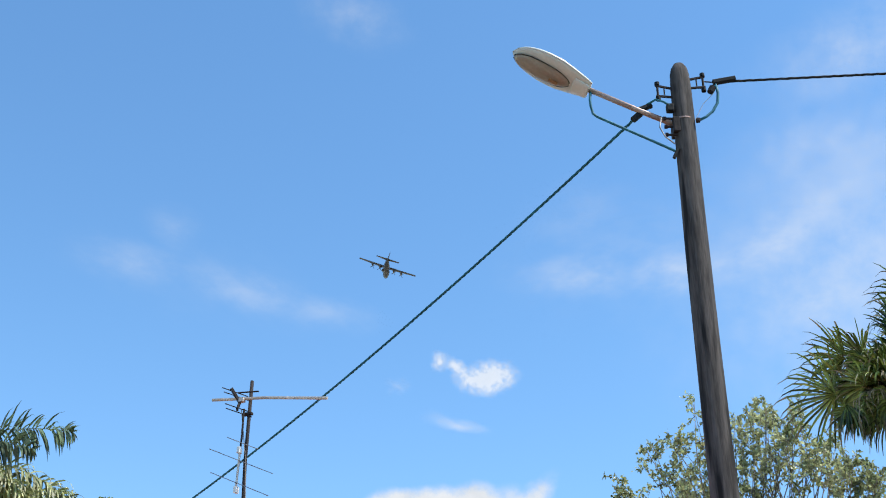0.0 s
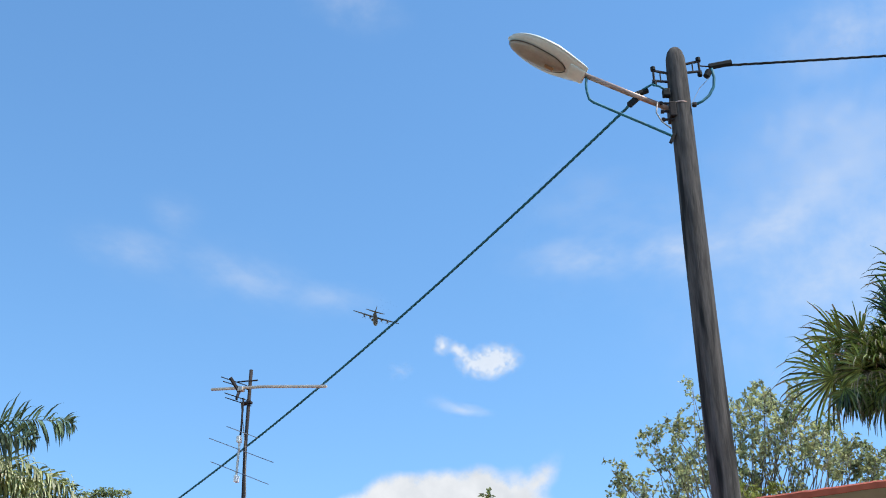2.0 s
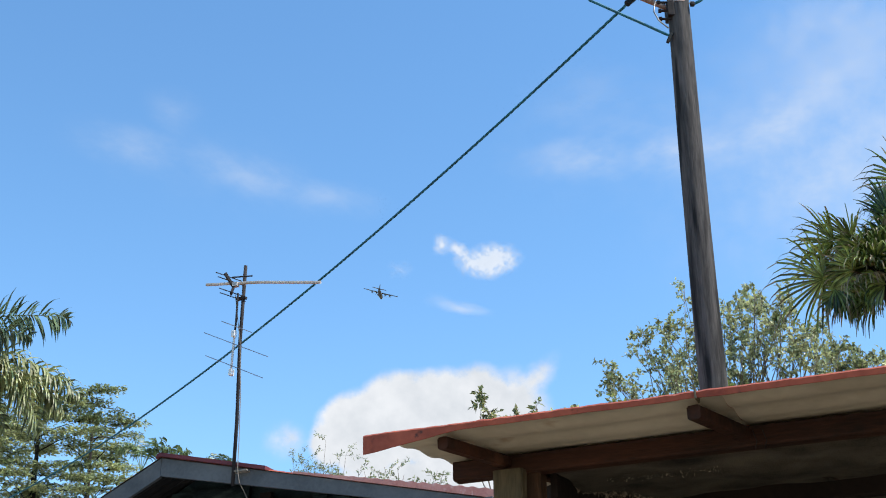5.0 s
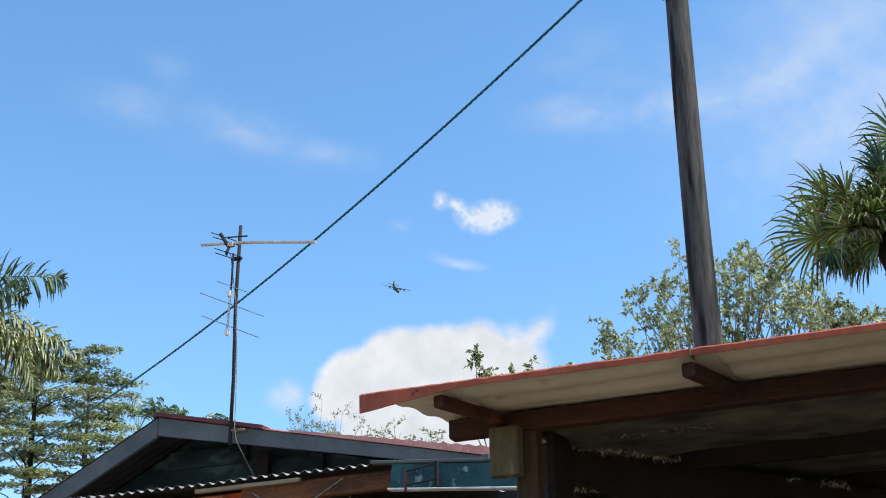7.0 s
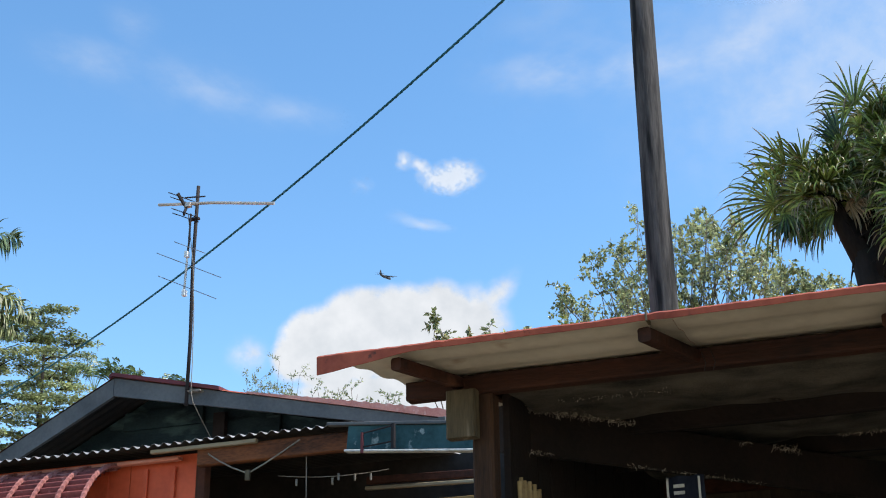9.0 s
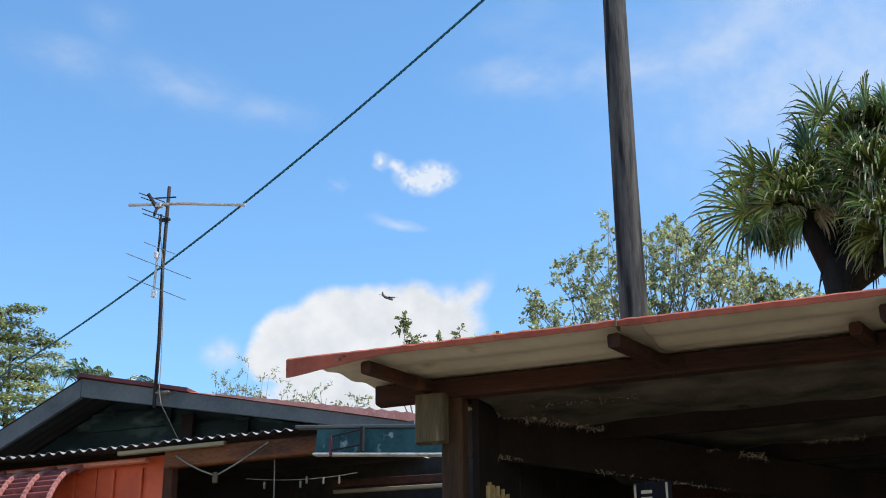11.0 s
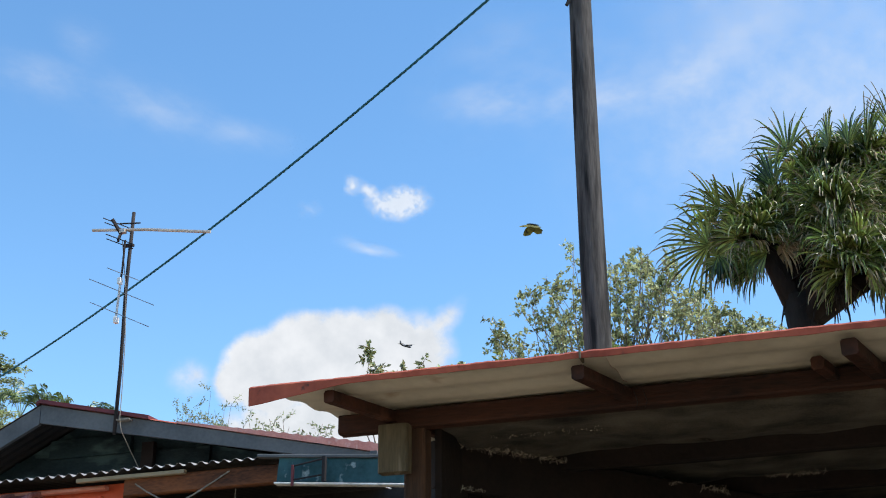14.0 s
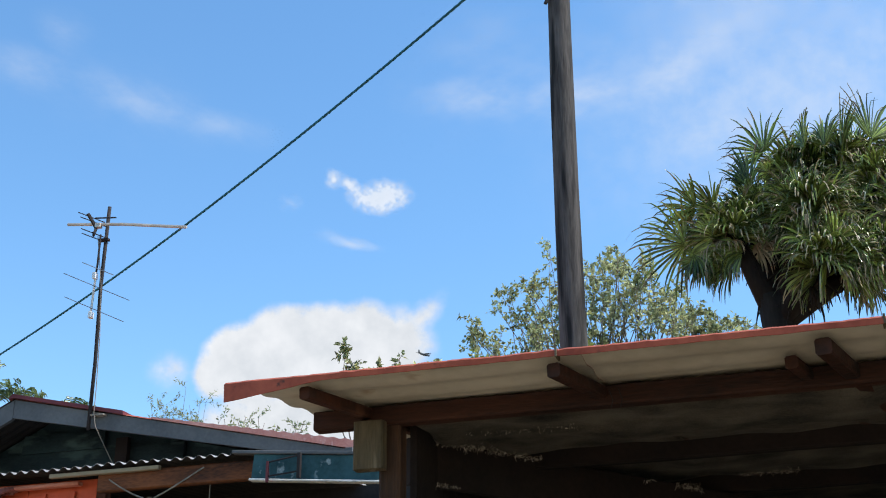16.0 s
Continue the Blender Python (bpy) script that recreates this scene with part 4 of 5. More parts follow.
# light-leaved tree behind the pole
tips = sprays([(9.81, 21.25, .25, 3), (9.7, 20.5, .2, 1), (10.99, 21.2, .3, 4), (12.04, 21.4, .3, 3), (8.11, 19.58, .4, 4), (8.69, 18.6, .6, 6), (10.76, 20.18, .6, 6),
               (11.2, 19.2, .8, 8), (10.0, 18.4, .7, 6), (12.3, 19.6, .6, 5), (12.15, 22.9, .2, 2), (12.9, 20.5, .6, 4), (14.05, 21.7, .45, 6), (14.75, 22.2, .35, 5),
               (15.6, 22.5, .35, 4), (16.7, 22.1, .5, 5), (15.15, 20.4, .8, 7), (13.9, 18.9, .6, 9), (14.2, 20.4, .6, 6), (16.2, 21.3, .6, 6), (17.0, 20.7, .7, 6),
               (17.6, 20.0, .6, 5), (18.3, 19.4, .5, 4), (18.8, 18.7, .7, 4), (16.5, 19.0, .9, 4), (18.6, 19.8, .6, 6), (19.4, 19.3, .6, 6), (17.8, 20.8, .5, 5), (20.5, 19.1, .6, 5), (21.5, 18.9, .8, 3)], 18)
tree("sparse grey-green tree with fine twigs behind a pole", at(14, -5.08, 18), tips, rng, (0.068, 0.042), M_LEAF_R, M_BARK, 0.032, 0.28, 19, fork=0.6, shoots=4)
tips = sprays([(13.9, 18.2, .5, 7), (14.6, 18.0, .4, 4), (8.4, 18.0, .5, 5)], 16)
tree("low yellow-green bush beside a pole", at(13, -5.71, 16), tips, rng, (0.07, 0.04), M_LEAF_Y, M_BARK, 0.04, 0.25, 22, fork=0.7, shoots=4, name="bush")

# young leafy shoots above the shed roof
tips = [at(2.38, 18.75, 14), at(2.30, 18.45, 14), at(2.60, 18.2, 14), at(2.75, 17.9, 14), at(3.5, 17.72, 14.1), at(3.8, 17.7, 14.1), at(4.85, 18.45, 14.2), at(4.95, 18.05, 14), at(5.7, 17.9, 14.1),
        at(6.7, 18.0, 14.3), at(6.5, 17.9, 14.3), at(1.6, 16.7, 14), at(7.3, 17.7, 14)]
tree("slender shrub with tufted green shoot tips", at(4.4, -6.52, 14), tips, rng, (0.075, 0.042), M_LEAF_R, M_BARK, 0.03, 0.12, 10, fork=0.6, shoots=3, name="shrub")
# thin-leaved bush with upright stems
tips = [at(-6.2 + 0.22 * i + rng.uniform(-.1, .1), rng.uniform(15.6, 17.4) - abs(i - 4) * 0.10, 20 + rng.uniform(-.5, .5)) for i in range(15)]
tree("thin-leaved pale tree with upright bare stems", at(-4.6, -4.57, 20), tips, rng, (0.06, 0.02), M_LEAF_P, M_BARK, 0.020, 0.40, 24, fork=0.72, shoots=3)
tips = [at(-3.3 + 0.3 * i, rng.uniform(14.7, 15.6), 17 + rng.uniform(-.4, .4)) for i in range(14)]
tree("low pale shrub behind a house roof", at(-0.4, -5.37, 17), tips, rng, (0.06, 0.028), M_LEAF_P, M_BARK, 0.03, 0.28, 16, fork=0.7, name="shrub")


def layered_tree(label, stems, plates, r):
    """A tree whose foliage lies in flat, ragged tiers, each on a level limb of the nearer stem."""
    t = thing("tree", label, "tree")
    for foot, top in stems:
        mid = foot.lerp(top, 0.6) + Vector((0.12, 0, 0))
        part("trunk", tube([foot - Vector((0, 0, 0.2)), mid, top], [0.13, 0.085, 0.02], 9), M_BARK2, t, smooth=True)
    twigs, leaves = [], []
    for c, w in plates:
        foot, top = min(stems, key=lambda q: (Vector((q[1].x, q[1].y)) - Vector((c.x, c.y))).length)
        k = min(0.97, max(0.3, (c.z - 0.25 - foot.z) / (top.z - foot.z)))
        root = foot.lerp(top, k)
        part("limb", tube([root, root.lerp(c, 0.5) + Vector((0, 0, 0.06)), c], [0.018, 0.011, 0.004], 5), M_BARK2, t, smooth=True)
        for _ in range(10):
            g, q = r.uniform(0, 2 * math.pi), r.random() ** 0.5
            e = c + Vector((math.cos(g) * w * q, math.sin(g) * w * q * 0.4, r.uniform(-0.03, 0.08)))
            twigs.append(tube([c, c.lerp(e, 0.5) + Vector((0, 0, 0.04)), e], [0.007, 0.004, 0.002], 4, False))
            rad = w * r.uniform(0.2, 0.36)
            for _ in range(58):
                h, k = r.uniform(0, 2 * math.pi), r.random() ** 0.6
                b = e + Vector((math.cos(h) * rad * k, math.sin(h) * rad * k * 0.6, r.gauss(0.0, 0.03) + 0.05 * (1 - k)))
                d = Vector((math.cos(h) + r.uniform(-.8, .8), math.sin(h) + r.uniform(-.8, .8), r.uniform(-0.5, 0.55))).normalized()
                leaves.append((b, d, rand_dir(r, 1.0), 0.08 * r.uniform(0.6, 1.35), 0.042 * r.uniform(0.6, 1.3)))
    tagged(part("twig_mass", join(*twigs), M_BARK2, t, smooth=True), kind="stuff")
    tagged(part("crown", leaf_quads(leaves), M_LEAF_L, t), kind="stuff")


plates = []
for el in (18.25, 17.7, 17.3, 16.9, 16.4, 15.95, 15.45, 15.0, 14.5, 14.0, 13.5, 12.9, 12.3):
    edge = float(np.interp(el, [12, 14, 14.8, 15.7, 16.9, 17.4, 18.2], [-14.2, -13.8, -13.6, -13.8, -13.6, -14.9, -14.6]))
    az = edge - rng.uniform(0.5, 0.8)
    while az > -22.5:
        w = rng.uniform(0.4, 0.8)
        if rng.random() < 0.93:
            plates.append((at(az, el + rng.uniform(-0.12, 0.12), 27 + rng.uniform(-1.6, 1.6)), w))
        az -= rng.uniform(1.0, 1.9)
layered_tree("broad tree with layered grey-green foliage",
             [(at(-17.3, -3.39, 27), at(-17.5, 17.9, 27)), (at(-15.0, -3.39, 27.5), at(-15.2, 16.8, 27.5)), (at(-20.0, -3.39, 27), at(-20.3, 17.9, 27))], plates, rng)


def frond(line, n, ln, w, r, plume, hang, m, parent, label="", u0=0.1):
    """A feather leaf: a stalk along a line with n narrow leaflets that stand out all round it and bend down."""
    line = [Vector(p) for p in line]
    fine = []
    for i in range(len(line) - 1):
        a0, b0 = line[max(i - 1, 0)], line[min(i + 2, len(line) - 1)]
        for k in range(6):
            u = k / 6
            p, q = line[i], line[i + 1]
            fine.append(0.5 * ((2 * p) + (q - a0) * u + (2 * a0 - 5 * p + 4 * q - b0) * u * u + (3 * p - a0 - 3 * q + b0) * u ** 3))
    fine.append(line[-1])
    nn = len(fine) - 1
    stalk = tube(fine, [w * (0.75 - 0.6 * k / nn) for k in range(nn + 1)], 5, False)
    vs, fs = [], []
    for i in range(n):
        u = u0 + (1 - u0) * (i + r.random()) / n
        j = min(nn - 1, int(u * nn))
        c = fine[j].lerp(fine[j + 1], u * nn - j)
        tan = (fine[j + 1] - fine[j]).normalized()
        s = tan.cross(Vector((0, 0, 1))).normalized()
        o = s.cross(tan)
        sgn = 1 if i % 2 else -1
        g = r.uniform(-plume, plume)
        d = ((s * math.cos(g) * sgn + o * math.sin(g)) + tan * r.uniform(0.3, 0.6)).normalized()
        size = ln * min(1.0, 0.35 + 2.6 * (1 - u)) * r.uniform(0.75, 1.12)
        ww = w * r.uniform(0.7, 1.15)
        pts, dd = [c], d
        for k in range(4):
            dd = (dd + Vector((0, 0, -hang * (0.25 + 0.45 * k)))).normalized()
            pts.append(pts[-1] + dd * size / 4)
        b = len(vs)
        for p, k in zip(pts, (0.45, 1.0, 0.95, 0.6, 0.08)):
            v = tan * ww * k
            vs += [p - v, p + v]
        fs += [(b + 2 * k, b + 2 * k + 1, b + 2 * k + 3, b + 2 * k + 2) for k in range(4)]
    return part("frond", join(stalk, (vs, fs)), m, parent, label)


# arching shrubs behind the ridge of the house
def arching_shrub(label, foot, spans, r):
    """spans: compass angle and height angle of each leaf's tip, with its length in metres."""
    t = thing("shrub", label, "shrub", group="arching shrubs")
    part("stem", tube([Vector((foot.x, foot.y, -0.2)), foot], [0.05, 0.035], 8), M_BARK2, t, smooth=True)
    for az, el, rise in spans:
        tip = at(az, el, 24 + r.uniform(-0.3, 0.3))
        mid = foot.lerp(tip, 0.55) + Vector((0, 0, rise))
        frond([foot, foot.lerp(mid, 0.5) + Vector((0, 0, rise * 0.4)), mid, tip], 54, 0.22, 0.012, r, 1.1, 0.5, M_LEAF_D, t, u0=0.3)


arching_shrub("arching feather-leaved shrub beside a house ridge", at(-12.9, 15.0, 24), [(-14.1, 15.9, .22), (-13.6, 16.2, .18), (-13.1, 16.5, .1), (-12.5, 16.45, .14), (-12.0, 16.5, .12), (-11.7, 16.1, .22)], rng)
arching_shrub("small feather-leaved shrub against a ridge", at(-11.6, 14.9, 24), [(-11.4, 16.2, .08), (-10.95, 16.0, .18), (-10.75, 15.5, .25), (-11.9, 16.0, .12)], rng)
arching_shrub("low feather-leaved shrub top behind a ridge", at(-9.6, 14.8, 24), [(-10.1, 15.75, .06), (-9.8, 15.95, .03), (-9.45, 15.9, .05), (-9.1, 15.8, .08), (-8.8, 15.6, .1)], rng)


def fan_leaf(base, end, aim, radius, r, roll, parent, dry=False, spread=105, n=28, sag=(0.2, 1.5)):
    """A fan leaf: a curved stalk, then many narrow folded blades whose tips hang and turn pale."""
    aim = aim.normalized()
    down = Vector((0, 0, -1))
    stalk = tube([base, base.lerp(end, 0.5) + Vector((0, 0, 0.03)), end], [0.014, 0.011, 0.008], 5, False)
    side = aim.cross(Vector((0, 0, 1)))
    side = side.normalized() if side.length > 0.05 else Vector((1, 0, 0))
    side = Matrix.Rotation(roll, 3, aim) @ side
    nrm = side.cross(aim).normalized()
    vs, fs, mi = [], [], [0] * len(stalk[1])
    for i in range(n):
        g = radians(-spread + 2 * spread * i / (n - 1)) + r.uniform(-0.05, 0.05)
        u = (aim * math.cos(g) + side * math.sin(g) + nrm * 0.2 * abs(math.sin(g))).normalized()
        ln = radius * (0.7 + 0.3 * math.cos(g * 0.75)) * r.uniform(0.82, 1.12)
        s = u.cross(nrm).normalized()
        s = (s + nrm * r.uniform(-0.6, 0.6)).normalized()
        fall = r.uniform(*sag) * (1.6 if dry else 1.0)
        p, dd = end + u * 0.015, u
        pale = dry or r.random() < 0.45
        b = len(vs)
        for k, w in enumerate((0.004, 0.0105, 0.011, 0.0085, 0.0055, 0.001)):
            vs += [p - s * w, p + nrm * 0.006, p + s * w]
            dd = (dd + down * fall * (0.0, 0.12, 0.35, 0.75, 1.0, 0)[k]).normalized()
            p = p + dd * ln * (0.26, 0.24, 0.2, 0.17, 0.15, 0)[k]
        for k in range(5):
            a = b + k * 3
            fs += [(a, a + 1, a + 4, a + 3), (a + 1, a + 2, a + 5, a + 4)]
            mi += [1 if dry or (pale and k > 2) else 0] * 2
    ob = part("leaf", join(stalk, (vs, fs)), [M_FAN, M_FAN_DRY], parent, "dry straw-coloured drooping leaf" if dry else "")
    ob.data.polygons.foreach_set("material_index", mi)


def fan_palm():
    t = thing("fan_palm", "dense fan palm with drooping green blades and dry tips", "palm")
    r = random.Random(11)
    base, fork = at(22.3, -8.3, 11.0), at(22.4, 20.1, 11.0)
    base.z = 0
    part("trunk", tube([base - Vector((0, 0, 0.2)), base.lerp(fork, 0.5), base.lerp(fork, 0.9), fork], [0.16, 0.13, 0.12, 0.17], 12), M_BARK2, t, smooth=True)
    # crowns: where each stem ends, how many leaves, how far they droop
    heads = [(20.9, 22.7, 10.9, 28), (22.3, 23.5, 11.1, 24), (24.3, 25.2, 11.2, 22), (26.0, 25.2, 11.2, 24), (24.3, 23.3, 10.7, 34), (27.4, 24.0, 11.1, 28), (24.9, 21.3, 10.6, 30), (27.0, 21.2, 10.8, 32),
             (28.8, 22.5, 11.0, 24), (29.0, 25.0, 11.4, 20)]
    for az, el, dist, n in heads:
        hub = at(az, el, dist)
        mid = fork.lerp(hub, 0.5) + Vector((0, 0, -0.08))
        part("stem", tube([fork - Vector((0, 0, 0.25)), mid, hub], [0.10, 0.10, 0.06], 10), M_BARK2, t, smooth=True)
        stubs = []
        for i in range(26):                      # bases of old leaves and hanging fibre
            k = r.uniform(0.15, 1.0)
            p = (fork - Vector((0, 0, 0.2))).lerp(mid, k * 2) if k < 0.5 else mid.lerp(hub, k * 2 - 1)
            o = rand_dir(r)
            o.z = abs(o.z) * 0.4 if r.random() < 0.5 else -1.2
            q = p + rand_dir(r) * 0.07
            stubs.append(tube([q, q + o.normalized() * r.uniform(0.08, 0.2), q + o.normalized() * 0.2 - Vector((0, 0, r.uniform(0.03, 0.12)))], [0.016, 0.01, 0.003], 4, False))
        tagged(part("leaf_base_mass", join(*stubs), M_BARK2, t), kind="stuff")
        for i in range(n):
            z = 0.85 - 1.5 * (i + 0.5) / n
            g = i * 2.39996 + r.uniform(-0.3, 0.3)
            q = math.sqrt(max(0, 1 - z * z))
            d = Vector((q * math.cos(g), q * math.sin(g), z))
            d = (d + (hub - fork).normalized() * 0.35).normalized()
            reach = r.uniform(0.10, 0.24)
            fan_leaf(hub, hub + d * reach, d, 0.36 * r.uniform(0.85, 1.15), r, r.uniform(-1.5, 1.5), t, z < -0.1 and r.random() < 0.2)
    # old leaves hanging under the outer crown
    for az, el in ((20.2, 21.9), (19.7, 22.0), (19.2, 22.2), (20.6, 21.7), (18.9, 22.3), (21.1, 22.2), (20.0, 22.4)):
        p = at(az, el, 10.8 + r.uniform(-0.1, 0.1))
        d = Vector((r.uniform(-0.9, 0.1), r.uniform(-0.5, 0.3), r.uniform(-0.7, -0.1)))
        fan_leaf(at(20.9, 22.7, 10.9), p, d, 0.34, r, r.uniform(0.6, 1.6), t, r.random() < 0.12, 70, 18, (0.8, 2.2))
    # long-stalked outer leaves that stand clear of the crowns: stalk foot, blade foot, middle tip
    outer = [((20.3, 22.5), (18.5, 22.75), (15.9, 23.1), 0.95, 92), ((20.5, 22.7), (19.1, 23.0), (16.9, 23.7), 0.5, 70), ((20.6, 23.5), (19.2, 24.25), (17.4, 25.0), 0.9, 66), ((20.9, 23.6), (20.0, 24.2), (18.8, 25.3), 0.6, 70), ((21.9, 24.2), (21.75, 25.0), (21.6, 26.6), 1.2, 42),
             ((23.4, 25.3), (22.6, 26.35), (21.4, 27.8), 1.3, 75), ((24.2, 25.7), (24.5, 26.4), (24.7, 27.8), 1.3, 70), ((26.0, 25.2), (26.2, 26.2), (26.5, 27.9), 1.4, 60),
             ((27.2, 25.1), (27.5, 26.3), (27.9, 28.1), 1.4, 60), ((20.2, 22.0), (19.3, 22.1), (18.2, 21.3), 1.5, 80), ((20.8, 22.9), (19.9, 23.0), (18.6, 23.3), 1.0, 80),
             ((23.0, 25.2), (22.7, 25.5), (22.3, 25.9), 0.7, 80), ((25.2, 25.4), (25.4, 26.3), (25.6, 27.6), 1.2, 65)]
    for foot, mid, tip, roll, spread in outer:
        for _ in range(1):
            dist = 10.75 + r.uniform(-0.12, 0.12)
            p, e, k = at(*foot, 10.9), at(*mid, dist), at(*tip, dist)
            fan_leaf(p, e, (k - e) + rand_dir(r) * 0.05, (k - e).length * 1.12, r, roll + r.uniform(-0.3, 0.3), t, False, spread, 22, (0.15, 1.1))


fan_palm()


def feather_palm(label, crown, rachises, others, n, ln, w, plume, hang, m, dist, r):
    """rachises: lines of compass and height angles; others: fronds on the far side of the crown."""
    t = thing("feather_palm", label, "palm", group="feather palms")
    part("trunk", tube([Vector((crown.x - 0.1, crown.y, -0.2)), Vector((crown.x, crown.y, crown.z * 0.5)), crown], [0.14, 0.12, 0.09], 10), M_BARK, t, smooth=True)
    for line in rachises:
        d0 = dist + r.uniform(-0.15, 0.15)
        frond([crown] + [at(az, el, d0) for az, el in line], n, ln, w, r, plume, hang, m, t)
    for i in range(others):
        g = math.pi + (i - others / 2) * 0.45
        d = Vector((math.cos(g), math.sin(g) * 0.8, 0.3))
        frond([crown, crown + d * 0.6, crown + d * 1.2 - Vector((0, 0, 0.25)), crown + d * 1.7 - Vector((0, 0, 0.8))], 50, ln, w, r, plume, hang, m, t)


r = random.Random(3)
feather_palm("tall feather palm with dark hanging leaflets", at(-23.5, 19.4, 15.0),
             [[(-22.2, 20.1), (-20.97, 20.65), (-19.1, 21.1), (-17.6, 21.25), (-16.8, 21.2)], [(-22.5, 20.0), (-21.0, 20.4), (-19.6, 20.5), (-18.4, 20.3)]], 4, 150, 0.38, 0.015, 1.5, 0.28, M_FROND, 15.0, r)
feather_palm("feather palm with yellowing drooping fronds", at(-23.2, 18.4, 15.6),
             [[(-22.0, 19.3), (-20.33, 19.65), (-18.35, 19.3), (-17.05, 18.7), (-15.9, 18.05)], [(-22.0, 18.9), (-20.5, 18.9), (-18.9, 18.3), (-17.8, 17.2), (-17.4, 16.4)],
              [(-22.2, 19.4), (-21.0, 19.7), (-19.6, 19.3), (-18.4, 18.4), (-17.9, 17.6)], [(-22.0, 18.5), (-20.8, 18.3), (-19.6, 17.5), (-18.9, 16.4)], [(-21.8, 19.0), (-20.3, 19.2), (-18.6, 18.8), (-17.2, 18.0), (-16.5, 17.3)]],
             4, 190, 0.40, 0.018, 1.1, 0.5, M_FROND_Y, 15.6, r)


# ---------------------------------------------------------------- clouds, far off, drifting
FAR = 3600.0


def cloud(label, az, el, size, m):
    ob = thing("cloud", label, "cloud", kind="stuff")
    n, vs, fs = 8, [], []
    w, h = size
    for i in range(n + 1):
        for j in range(n + 1):
            vs.append(((i / n * 2 - 1) * w, (j / n * 2 - 1) * h, 0.0))
    for i in range(n):
        for j in range(n):
            k = i * (n + 1) + j
            fs.append((k, k + n + 1, k + n + 2, k + 1))
    p = part("vapour", (vs, fs), m, ob)
    p.visible_shadow = False
    ob["az"], ob["el"] = az, el
    return ob


def sky_pose(az, el, r=FAR):
    b, h = radians(az), radians(el)
    p = EYE + Vector((math.sin(b) * math.cos(h), math.cos(b) * math.cos(h), math.sin(h))) * r
    return Matrix.Translation(p) @ pose(0, 0, 0, 90 + el, 0, -az)


